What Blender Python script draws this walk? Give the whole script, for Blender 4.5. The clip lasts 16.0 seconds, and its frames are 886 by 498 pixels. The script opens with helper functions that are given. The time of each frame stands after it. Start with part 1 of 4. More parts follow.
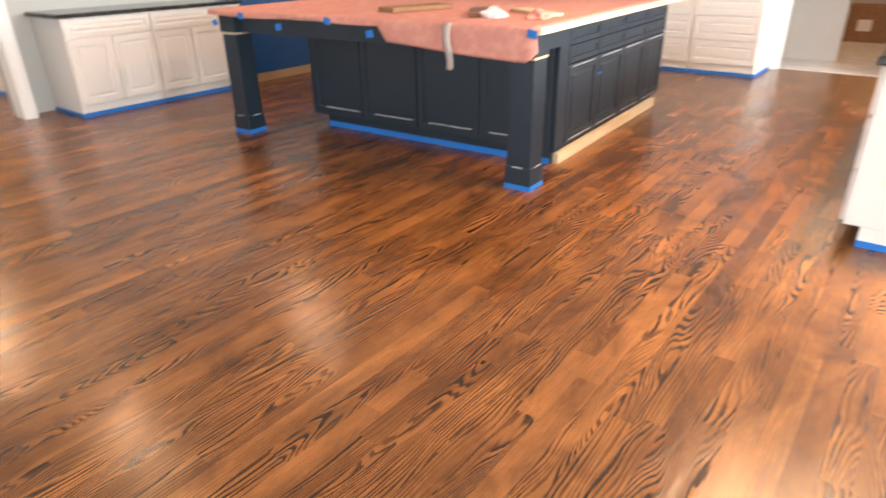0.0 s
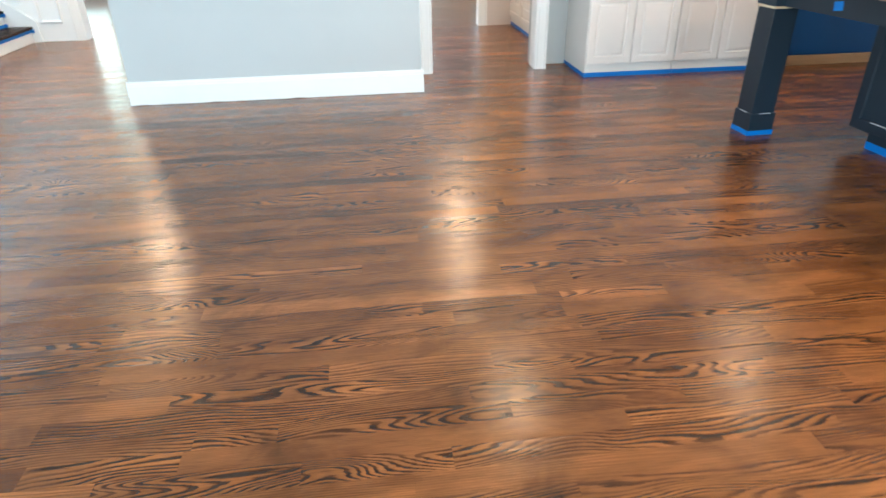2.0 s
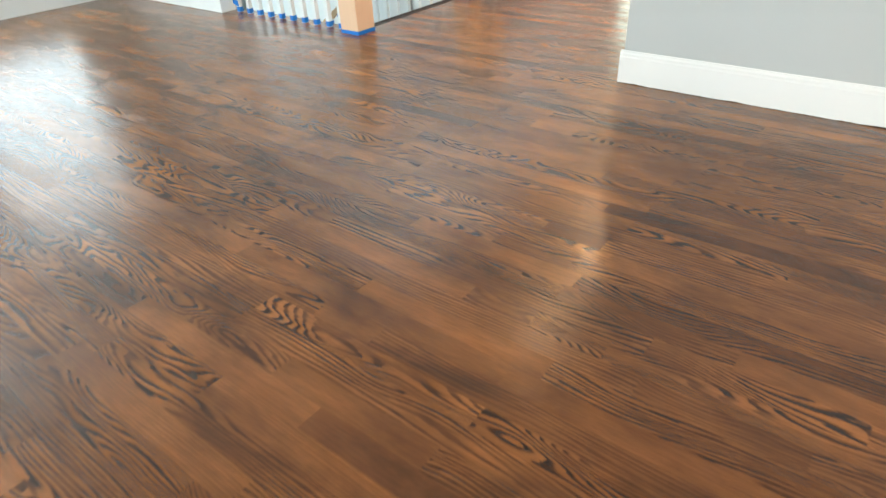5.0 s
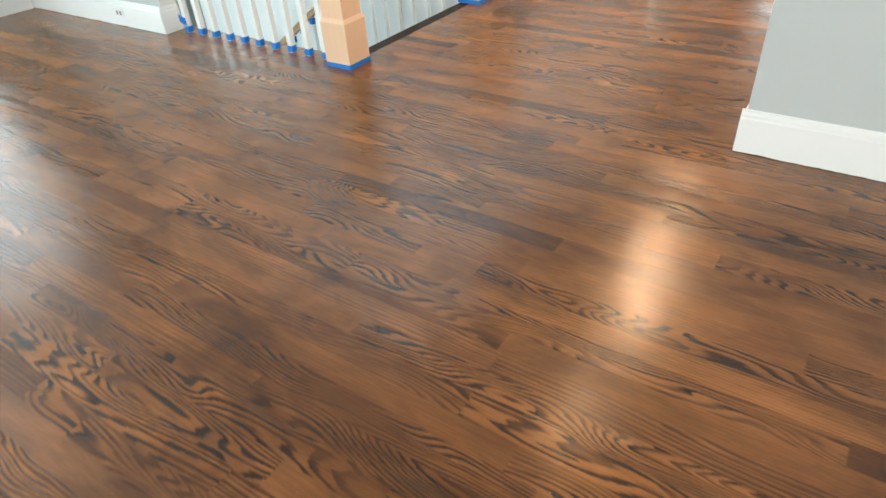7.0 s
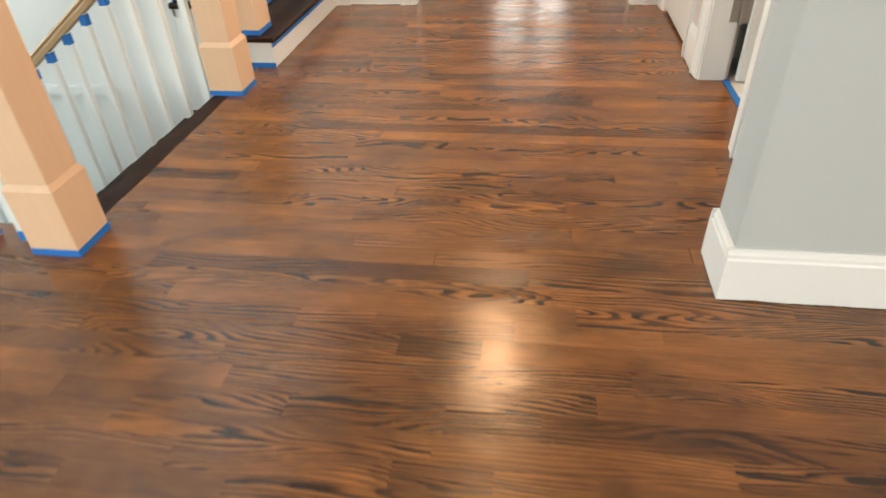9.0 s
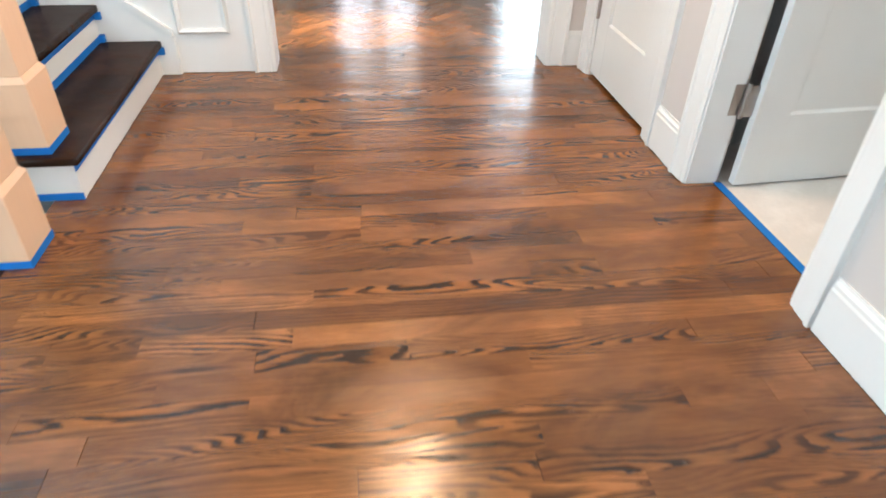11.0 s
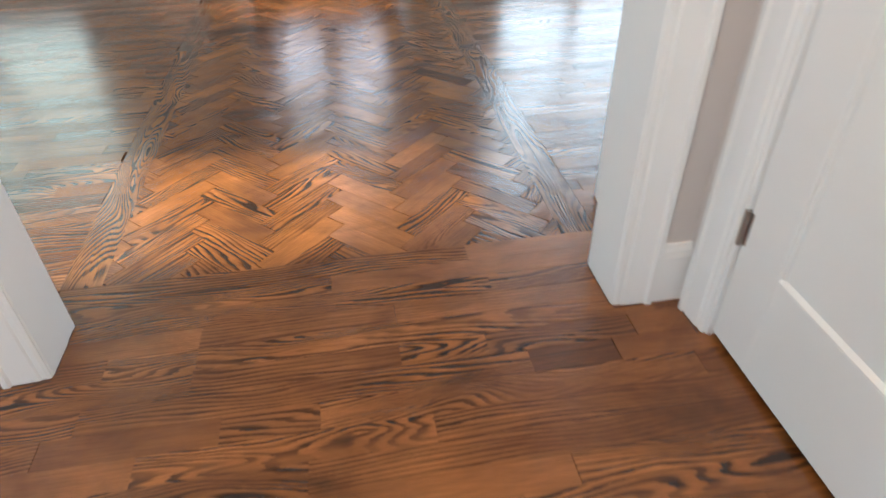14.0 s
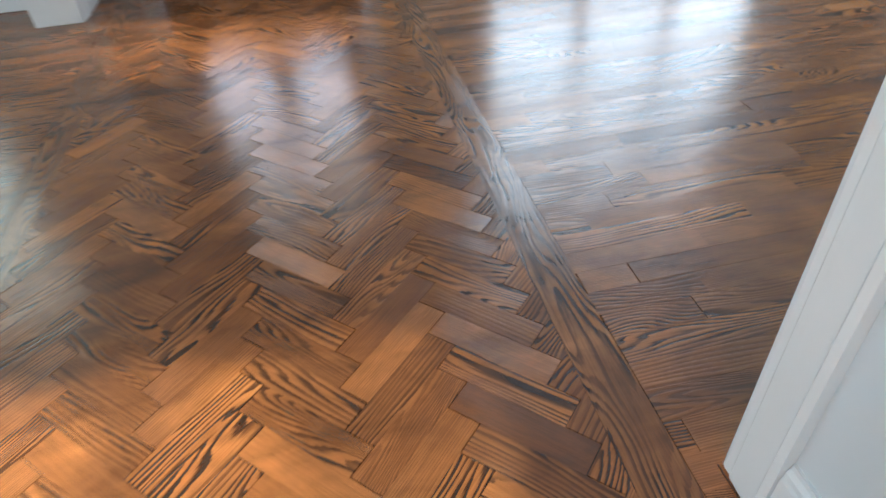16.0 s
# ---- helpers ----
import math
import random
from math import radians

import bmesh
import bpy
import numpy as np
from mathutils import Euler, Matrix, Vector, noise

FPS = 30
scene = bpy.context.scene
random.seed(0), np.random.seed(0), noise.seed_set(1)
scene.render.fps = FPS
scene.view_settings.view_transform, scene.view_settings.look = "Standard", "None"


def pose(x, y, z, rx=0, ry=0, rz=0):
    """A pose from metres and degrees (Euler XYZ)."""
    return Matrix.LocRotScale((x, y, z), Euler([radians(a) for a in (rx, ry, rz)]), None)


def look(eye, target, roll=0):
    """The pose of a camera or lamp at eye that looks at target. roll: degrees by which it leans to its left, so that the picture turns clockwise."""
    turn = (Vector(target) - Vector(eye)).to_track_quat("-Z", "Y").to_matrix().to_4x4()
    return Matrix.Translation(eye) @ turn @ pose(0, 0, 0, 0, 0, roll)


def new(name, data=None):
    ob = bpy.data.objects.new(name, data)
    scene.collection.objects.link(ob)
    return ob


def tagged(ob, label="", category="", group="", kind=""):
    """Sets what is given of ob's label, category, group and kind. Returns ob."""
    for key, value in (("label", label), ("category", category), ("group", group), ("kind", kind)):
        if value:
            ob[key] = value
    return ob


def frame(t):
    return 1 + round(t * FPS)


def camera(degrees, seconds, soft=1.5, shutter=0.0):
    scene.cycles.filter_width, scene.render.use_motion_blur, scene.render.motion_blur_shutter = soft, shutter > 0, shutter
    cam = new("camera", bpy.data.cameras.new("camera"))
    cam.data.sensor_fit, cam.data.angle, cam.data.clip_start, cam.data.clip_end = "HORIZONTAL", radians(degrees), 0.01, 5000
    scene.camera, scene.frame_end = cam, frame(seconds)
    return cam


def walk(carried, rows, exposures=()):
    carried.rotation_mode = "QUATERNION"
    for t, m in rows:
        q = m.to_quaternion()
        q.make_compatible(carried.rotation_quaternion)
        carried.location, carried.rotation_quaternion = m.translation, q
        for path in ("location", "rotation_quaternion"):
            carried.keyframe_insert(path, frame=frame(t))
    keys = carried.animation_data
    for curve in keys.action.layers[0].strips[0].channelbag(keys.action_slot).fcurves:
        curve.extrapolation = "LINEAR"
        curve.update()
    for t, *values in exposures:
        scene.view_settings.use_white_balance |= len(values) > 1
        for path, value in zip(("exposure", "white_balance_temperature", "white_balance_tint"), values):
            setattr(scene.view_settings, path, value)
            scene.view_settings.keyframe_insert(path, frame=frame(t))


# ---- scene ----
cam = camera(70.7, 16.0, 1.5, 0.4)
PATH = [
    (0, (6.478, 3.307, 1.362), (7.898, 4.418, 0.496), -1.0),
    (0.5, (6.64, 3.442, 1.309), (7.826, 4.729, 0.341), 0.4),
    (1, (6.787, 3.641, 1.325), (7.746, 5.105, 0.357), -0.5),
    (1.5, (6.963, 3.827, 1.342), (7.474, 5.535, 0.435), -0.6),
    (2, (7.089, 4.005, 1.346), (7.284, 5.751, 0.389), -1.1),
    (2.5, (7.086, 4.292, 1.342), (7.234, 6.006, 0.321), 0.6),
    (3, (7.108, 4.576, 1.33), (7.083, 6.311, 0.336), -1.6),
    (3.5, (7.124, 4.866, 1.313), (6.655, 6.491, 0.245), -1.1),
    (4, (6.975, 5.133, 1.291), (6.368, 6.699, 0.205), 1.1),
    (4.5, (6.798, 5.436, 1.27), (6.048, 6.921, 0.16), -2.0),
    (5, (6.625, 5.785, 1.246), (5.559, 7.071, 0.145), -3.3),
    (7.3, (5.395, 6.752, 1.299), (4.483, 8.075, 0.108), -4.2),
    (7.5, (5.3, 6.854, 1.282), (4.449, 8.25, 0.13), -3.9),
    (8, (5.065, 7.163, 1.26), (4.278, 8.539, 0.04), -5.1),
    (8.5, (4.822, 7.399, 1.261), (4.313, 8.895, 0.035), -2.1),
    (9, (4.608, 7.671, 1.278), (4.34, 9.262, 0.097), -2.7),
    (9.2, (4.55, 7.815, 1.27), (4.298, 9.405, 0.083), -3.9),
    (11.3, (4.107, 9.182, 1.26), (4.386, 10.783, 0.095), 2.1),
    (11.5, (4.249, 9.384, 1.256), (4.514, 10.973, 0.071), 1.1),
    (12, (4.253, 9.75, 1.265), (4.575, 11.348, 0.107), -1.7),
    (12.5, (4.329, 10.113, 1.263), (4.533, 11.703, 0.068), -2.0),
    (13, (4.341, 10.467, 1.244), (4.679, 12.016, 0.025), 1.1),
    (13.5, (4.43, 10.814, 1.248), (4.88, 12.361, 0.063), -1.1),
    (14, (4.543, 11.161, 1.247), (4.789, 12.739, 0.043), -1.2),
    (14.5, (4.548, 11.491, 1.241), (4.76, 13.038, -0.009), -0.3),
    (15, (4.621, 11.827, 1.202), (4.77, 13.427, 0.011), -2.7),
    (15.5, (4.744, 12.153, 1.203), (4.809, 13.755, 0.007), -4.6),
    (16, (4.767, 12.452, 1.186), (5.025, 13.963, -0.098), -4.5),
]
walk(cam, [(t, look(eye, target, roll)) for t, eye, target, roll in PATH],
     [(0.0, 0.66, 7000, 12), (0.5, 0.70, 6500, 9), (0.9, 0.82, 6000, 8), (1.5, 0.68, 5450, 0), (2.0, 0.66, 5700, -1), (2.5, 0.68, 6250, 2), (3.5, 0.54, 6900, 5), (5.0, 0.46, 6600, 2), (8.0, 0.28, 7000, 4),
      (9.0, 0.22, 7500, 7), (11.3, 0.50, 6000, 5), (12.0, 0.52, 5900, 5), (12.6, 0.08, 5950, 4), (14.0, -0.02, 5850, 5), (16.0, 0.04, 5700, 5)])


# ---------------------------------------------------------------- world and lights
world = bpy.data.worlds.new("sky")
scene.world = world
world.use_nodes = True
wn = world.node_tree.nodes
sky = wn.new("ShaderNodeTexSky")
sky.sky_type = 'NISHITA'
sky.sun_disc = False
sky.sun_elevation = radians(38)
sky.sun_rotation = radians(20)
world.node_tree.links.new(sky.outputs[0], wn["Background"].inputs[0])
wn["Background"].inputs[1].default_value = 0.12


def daylight_lamp(m, w, h, watts, colour=(0.86, 0.93, 1.0)):
    """Daylight of the sky standing in a window's opening; in the stairwell, a fill lamp before a blank wall."""
    lamp = bpy.data.lights.new("window_daylight", 'AREA')
    lamp.shape = 'RECTANGLE'
    lamp.size, lamp.size_y, lamp.energy, lamp.color = w, h, watts, colour
    new("window_daylight", lamp).matrix_world = m


DAY = (0.78, 0.91, 1.0)
WARMDAY = (0.92, 0.97, 1.0)
for cy, watts in ((3.5, 70), (5.8, 85), (7.9, 24)):
    daylight_lamp(pose(-0.42, cy, 1.38, 90, 0, -90), 1.6 if cy < 7 else 1.3, 1.95, watts, DAY)
for cx in (2.2, 4.9):
    daylight_lamp(pose(cx, -0.8, 1.25, 90, 0, 0), 1.9, 2.2, 40, WARMDAY)
for cx in (8.0, 11.2, 13.6):
    daylight_lamp(pose(cx, -0.8, 1.7, 90, 0, 0), 1.9, 1.2, 185, WARMDAY)
for cx, w, watts, tint in ((1.30, 0.7, 13, (0.88, 1.0, 0.84)), (2.10, 0.7, 13, (0.88, 1.0, 0.84)), (6.31, 0.62, 21, DAY), (7.02, 0.62, 21, DAY), (7.73, 0.62, 21, DAY)):
    daylight_lamp(pose(cx, 16.75, 1.35, 90, 0, 180), w, 1.9, watts, tint)
for cx in (4.19, 4.74):
    daylight_lamp(pose(cx, 16.84, 0.88, 90, 0, 180), 0.40, 0.56, 3.4, (0.95, 0.92, 1.0))
    daylight_lamp(pose(cx, 16.84, 1.62, 90, 0, 180), 0.40, 0.80, 1.5, (0.97, 1.0, 0.80))
daylight_lamp(pose(9.1, 14.4, 1.3, 90, 0, 90), 1.8, 1.8, 26, DAY)
# added fill at an unseen west window, to brighten the foyer's east casing
daylight_lamp(pose(-0.42, 14.6, 1.3, 90, 0, -90), 1.8, 1.8, 46, WARMDAY)
# added stairwell fill lamps; the walls behind these three have no windows
daylight_lamp(pose(-2.4, 10.25, 1.5, 90, 0, -90), 1.4, 2.0, 115, DAY)
daylight_lamp(pose(0.9, 9.52, 3.9, 90, 0, 0), 2.6, 2.0, 120, DAY)
daylight_lamp(pose(0.6, 9.7, -1.5, 90, 0, 0), 1.6, 1.2, 13, DAY)

CAN_ENERGY = 14.0
CANS = [(8.2, 8.15, 0.9), (10.5, 8.35, 0.8), (12.8, 8.35, 0.3), (10.46, 3.2, 7.0), (4.45, 9.75, 0.45), (4.40, 11.35, 2.6), (8.15, 11.4, 2.3), (16.9, 4.1, 1.0)]
# made-up narrow spots that throw the bright pools on the entry floor
POOL_SPOTS = [(2.75, 13.25, 240), (3.72, 13.25, 400), (4.15, 13.22, 330), (4.60, 13.22, 260), (3.66, 15.95, 190), (4.06, 15.84, 260), (4.53, 15.70, 260)]
for cx, cy, dim in CANS:
    lamp = bpy.data.lights.new("downlight_lamp", 'AREA')
    lamp.shape, lamp.size, lamp.energy, lamp.color = 'DISK', 0.24, CAN_ENERGY * dim, (1.0, 0.60, 0.35)
    new("downlight_lamp", lamp).matrix_world = pose(cx, cy, 2.738)
lamp = bpy.data.lights.new("vanity_lamp", 'AREA')
lamp.shape, lamp.size, lamp.energy, lamp.color = 'DISK', 0.2, 9.0, (1.0, 0.93, 0.84)
new("vanity_lamp", lamp).matrix_world = pose(6.05, 10.55, 2.738)
for cx, cy, watts in POOL_SPOTS:
    lamp = bpy.data.lights.new("downlight_lamp", 'SPOT')
    lamp.spot_size, lamp.spot_blend, lamp.energy, lamp.color, lamp.shadow_soft_size = radians(19), 0.35, watts, (1.0, 0.82, 0.54), 0.03
    new("downlight_lamp", lamp).matrix_world = pose(cx, cy, 2.735)


# ---------------------------------------------------------------- materials
def mat_new(name):
    m = bpy.data.materials.new(name)
    m.use_nodes = True
    return m, m.node_tree.nodes, m.node_tree.links, m.node_tree.nodes["Principled BSDF"]


def math_node(nodes, links, op, a, b=None, c=None):
    n = nodes.new("ShaderNodeMath")
    n.operation = op
    for i, v in enumerate((a, b, c)):
        if v is None:
            continue
        if isinstance(v, (int, float)):
            n.inputs[i].default_value = v
        else:
            links.new(v, n.inputs[i])
    return n.outputs[0]


def ramp(nodes, links, fac, stops):
    n = nodes.new("ShaderNodeValToRGB")
    els = n.color_ramp.elements
    while len(els) < len(stops):
        els.new(0.5)
    for e, (p, c) in zip(els, stops):
        e.position, e.color = p, (*c, 1)
    links.new(fac, n.inputs[0])
    return n.outputs[0]


def mix(nodes, links, fac, a, b, blend='MIX'):
    n = nodes.new("ShaderNodeMix")
    n.data_type, n.blend_type = 'RGBA', blend
    for sock, v in ((n.inputs[0], fac), (n.inputs[6], a), (n.inputs[7], b)):
        if isinstance(v, (int, float)):
            sock.default_value = v
        elif isinstance(v, tuple):
            sock.default_value = (*v, 1)
        else:
            links.new(v, sock)
    return n.outputs[2]


def noise_tex(nodes, links, vec, scale, detail=2.0, rough=0.5, dist=0.0):
    n = nodes.new("ShaderNodeTexNoise")
    n.inputs["Scale"].default_value, n.inputs["Detail"].default_value = scale, detail
    n.inputs["Roughness"].default_value, n.inputs["Distortion"].default_value = rough, dist
    if vec is not None:
        links.new(vec, n.inputs["Vector"])
    return n.outputs[0]


def mapped(nodes, links, vec, scale):
    n = nodes.new("ShaderNodeMapping")
    n.inputs["Scale"].default_value = scale
    links.new(vec, n.inputs["Vector"])
    return n.outputs[0]


def bump(nodes, links, height, strength, distance, bsdf):
    n = nodes.new("ShaderNodeBump")
    n.inputs["Strength"].default_value, n.inputs["Distance"].default_value = strength, distance
    links.new(height, n.inputs["Height"])
    links.new(n.outputs[0], bsdf.inputs["Normal"])


def paint(name, colour, rough=0.45, scuff=0.06, grain=0.15):
    """Brushed or rolled paint: faint uneven tone, roller stipple."""
    m, ns, ls, b = mat_new(name)
    tc = ns.new("ShaderNodeTexCoord").outputs["Object"]
    big = noise_tex(ns, ls, tc, 1.3, 4, 0.6)
    dark = tuple(c * (1 - scuff * 2) for c in colour)
    ls.new(mix(ns, ls, big, dark, tuple(min(1, c * (1 + scuff)) for c in colour)), b.inputs["Base Color"])
    fine = noise_tex(ns, ls, tc, 420, 2, 0.6)
    r = math_node(ns, ls, 'MULTIPLY_ADD', big, 0.16, rough - 0.08)
    ls.new(r, b.inputs["Roughness"])
    bump(ns, ls, fine, grain, 0.0006, b)
    return m


def oak_floor(name, light, dark, line, rough=0.36, coat=1.0, bold=0.0):
    """Stained plain-sawn oak under fresh varnish; each board has its own tone and figure. Grain runs along the object's x."""
    m, ns, ls, b = mat_new(name)
    tc = ns.new("ShaderNodeTexCoord").outputs["Object"]
    oi = ns.new("ShaderNodeObjectInfo").outputs["Random"]
    isl = ns.new("ShaderNodeNewGeometry").outputs["Random Per Island"]
    rnd = math_node(ns, ls, 'FRACT', math_node(ns, ls, 'ADD', math_node(ns, ls, 'MULTIPLY', oi, 7.31), math_node(ns, ls, 'MULTIPLY', isl, 5.17)))
    rnd2 = math_node(ns, ls, 'FRACT', math_node(ns, ls, 'MULTIPLY', rnd, 17.7))
    comb = ns.new("ShaderNodeCombineXYZ")
    for i, k in enumerate((37.0, 53.0, 91.0)):
        ls.new(math_node(ns, ls, 'MULTIPLY', rnd, k), comb.inputs[i])
    add = ns.new("ShaderNodeVectorMath")
    add.operation = 'ADD'
    ls.new(tc, add.inputs[0])
    ls.new(comb.outputs[0], add.inputs[1])
    v = add.outputs[0]
    sep = ns.new("ShaderNodeSeparateXYZ")
    ls.new(v, sep.inputs[0])
    # cathedral figure: growth-ring contours bent by slow noise along the board
    rnd3 = math_node(ns, ls, 'MULTIPLY_ADD', math_node(ns, ls, 'FRACT', math_node(ns, ls, 'MULTIPLY', rnd, 41.3)), 1.0 - bold, bold)
    slow = noise_tex(ns, ls, mapped(ns, ls, v, (1.5, 7.0, 1.0)), 1.0, 1.4, 0.40, 0.35)
    freq = math_node(ns, ls, 'MULTIPLY', math_node(ns, ls, 'POWER', rnd3, 1.4), 26.0)
    rings = math_node(ns, ls, 'ADD', math_node(ns, ls, 'MULTIPLY', sep.outputs[1], math_node(ns, ls, 'MULTIPLY', ramp(ns, ls, rnd3, [(0.0, (1, 1, 1)), (0.18, (0.8, 0.8, 0.8)), (0.32, (0.38, 0.38, 0.38)), (1.0, (0.30, 0.30, 0.30))]), 190.0)), math_node(ns, ls, 'MULTIPLY', slow, freq))
    fuzz = noise_tex(ns, ls, mapped(ns, ls, v, (25.0, 300.0, 1.0)), 1.0, 2.0, 0.6)
    uneven = noise_tex(ns, ls, mapped(ns, ls, v, (2.5, 46.0, 1.0)), 1.0, 2.0, 0.5)
    rings = math_node(ns, ls, 'ADD', rings, math_node(ns, ls, 'MULTIPLY', fuzz, 0.32))
    rings = math_node(ns, ls, 'ADD', rings, math_node(ns, ls, 'MULTIPLY', uneven, 1.3))
    saw = math_node(ns, ls, 'FRACT', rings)
    figure = ramp(ns, ls, saw, [(0.0, (1, 1, 1)), (0.30, (0.9, 0.9, 0.9)), (0.46, (0.18, 0.18, 0.18)), (0.62, (0.0, 0.0, 0.0)), (0.95, (0, 0, 0)), (1.0, (0.9, 0.9, 0.9))])
    pores = noise_tex(ns, ls, mapped(ns, ls, v, (9.0, 420.0, 1.0)), 1.0, 2.0, 0.7)
    pore = ramp(ns, ls, pores, [(0.40, (1, 1, 1)), (0.56, (0, 0, 0))])
    patch = noise_tex(ns, ls, mapped(ns, ls, v, (1.6, 5.0, 1.0)), 1.0, 3.0, 0.6)
    strong = math_node(ns, ls, 'MULTIPLY', ramp(ns, ls, patch, [(0.34, (0.30, 0.30, 0.30)), (0.50, (1, 1, 1))]), ramp(ns, ls, rnd3, [(0.0, (0.20, 0.20, 0.20)), (0.28, (0.36, 0.36, 0.36)), (0.45, (1, 1, 1))]))
    band = noise_tex(ns, ls, mapped(ns, ls, v, (1.2, 24.0, 1.0)), 1.0, 1.5, 0.5)
    strong = math_node(ns, ls, 'MULTIPLY', strong, ramp(ns, ls, band, [(0.34, (0.5, 0.5, 0.5)), (0.50, (1, 1, 1))]))
    tone = math_node(ns, ls, 'MULTIPLY_ADD', patch, 0.80, math_node(ns, ls, 'MULTIPLY', rnd, 0.20))
    base = mix(ns, ls, ramp(ns, ls, tone, [(0.28, (0, 0, 0)), (0.70, (1, 1, 1))]), dark, light)
    odd = ramp(ns, ls, rnd2, [(0.0, (0.55, 0.52, 0.52)), (0.03, (0.62, 0.58, 0.55)), (0.06, (0.95, 0.95, 0.95)), (0.9, (1.0, 1.0, 1.0)), (1.0, (1.16, 1.15, 1.12))])
    base = mix(ns, ls, 1.0, base, odd, 'MULTIPLY')
    # uneven take-up of the stain, running on across the joints
    pos = ns.new("ShaderNodeNewGeometry").outputs["Position"]
    blotch = noise_tex(ns, ls, mapped(ns, ls, pos, (2.2, 4.5, 1.0)), 1.0, 4.0, 0.62, 0.6)
    base = mix(ns, ls, 1.0, base, ramp(ns, ls, blotch, [(0.30, (0.48, 0.46, 0.45)), (0.50, (0.97, 0.95, 0.95)), (0.70, (1.3, 1.3, 1.25))]), 'MULTIPLY')
    fs = math_node(ns, ls, 'MULTIPLY', math_node(ns, ls, 'MULTIPLY', figure, strong), 1.0)
    col = mix(ns, ls, fs, base, line)
    col = mix(ns, ls, math_node(ns, ls, 'MULTIPLY', pore, 0.28), col, line)
    ls.new(col, b.inputs["Base Color"])
    r = math_node(ns, ls, 'MULTIPLY_ADD', figure, 0.08, rough)
    r = math_node(ns, ls, 'MULTIPLY_ADD', patch, 0.08, r)
    ls.new(r, b.inputs["Roughness"])
    b.inputs["IOR"].default_value = 1.5
    b.inputs["Specular IOR Level"].default_value = 0.0
    b.inputs["Coat Weight"].default_value = coat
    b.inputs["Coat Roughness"].default_value = 0.22
    b.inputs["Coat IOR"].default_value = 1.58
    h = math_node(ns, ls, 'ADD', math_node(ns, ls, 'MULTIPLY', figure, -1.0), math_node(ns, ls, 'MULTIPLY', noise_tex(ns, ls, mapped(ns, ls, v, (3.0, 14.0, 1.0)), 1.0, 2.0), 3.0))
    bump(ns, ls, h, 0.22, 0.0016, b)
    # boards lie a hair out of level with one another, and the sander has left fine ripples across their width
    ripple = noise_tex(ns, ls, mapped(ns, ls, v, (7.0, 520.0, 1.0)), 1.0, 1.0, 0.5)
    wave = noise_tex(ns, ls, mapped(ns, ls, v, (1.3, 26.0, 1.0)), 1.0, 2.0, 0.5)
    lengthwise = noise_tex(ns, ls, mapped(ns, ls, v, (5.0, 9.0, 1.0)), 1.0, 1.0, 0.5)
    across = math_node(ns, ls, 'MULTIPLY_ADD', rnd, 0.020, math_node(ns, ls, 'MULTIPLY_ADD', ripple, 0.30, math_node(ns, ls, 'MULTIPLY_ADD', wave, 0.045, -0.1825)))
    tilt = ns.new("ShaderNodeCombineXYZ")
    ls.new(math_node(ns, ls, 'MULTIPLY_ADD', rnd2, 0.010, math_node(ns, ls, 'MULTIPLY_ADD', lengthwise, 0.05, -0.030)), tilt.inputs[0])
    ls.new(across, tilt.inputs[1])
    lean = ns.new("ShaderNodeVectorMath")
    lean.operation = 'ADD'
    ls.new(b.inputs["Normal"].links[0].from_socket, lean.inputs[0])
    ls.new(tilt.outputs[0], lean.inputs[1])
    unit = ns.new("ShaderNodeVectorMath")
    unit.operation = 'NORMALIZE'
    ls.new(lean.outputs[0], unit.inputs[0])
    ls.new(unit.outputs[0], b.inputs["Coat Normal"])
    return m


def plain_wood(name, light, dark, axis=2, rough=0.5):
    m, ns, ls, b = mat_new(name)
    tc = ns.new("ShaderNodeTexCoord").outputs["Object"]
    sc = [60.0, 60.0, 60.0]
    sc[axis] = 2.0
    n1 = noise_tex(ns, ls, mapped(ns, ls, tc, sc), 1.0, 4, 0.6, 0.4)
    n2 = noise_tex(ns, ls, tc, 2.2, 3)
    f = math_node(ns, ls, 'MULTIPLY_ADD', n2, 0.5, math_node(ns, ls, 'MULTIPLY', n1, 0.5))
    ls.new(ramp(ns, ls, f, [(0.3, dark), (0.7, light)]), b.inputs["Base Color"])
    b.inputs["Roughness"].default_value = rough
    bump(ns, ls, n1, 0.15, 0.001, b)
    return m


def speckled(name, a, c, scale, rough, spread=(0.45, 0.6)):
    m, ns, ls, b = mat_new(name)
    tc = ns.new("ShaderNodeTexCoord").outputs["Object"]
    n1 = noise_tex(ns, ls, tc, scale, 5, 0.7)
    ls.new(ramp(ns, ls, n1, [(spread[0], a), (spread[1], c)]), b.inputs["Base Color"])
    b.inputs["Roughness"].default_value = rough
    bump(ns, ls, n1, 0.08, 0.001, b)
    return m


def metal(name, colour, rough):
    m, ns, ls, b = mat_new(name)
    tc = ns.new("ShaderNodeTexCoord").outputs["Object"]
    n1 = noise_tex(ns, ls, tc, 90, 3)
    ls.new(math_node(ns, ls, 'MULTIPLY_ADD', n1, 0.2, rough - 0.1), b.inputs["Roughness"])
    b.inputs["Base Color"].default_value = (*colour, 1)
    b.inputs["Metallic"].default_value = 1.0
    return m


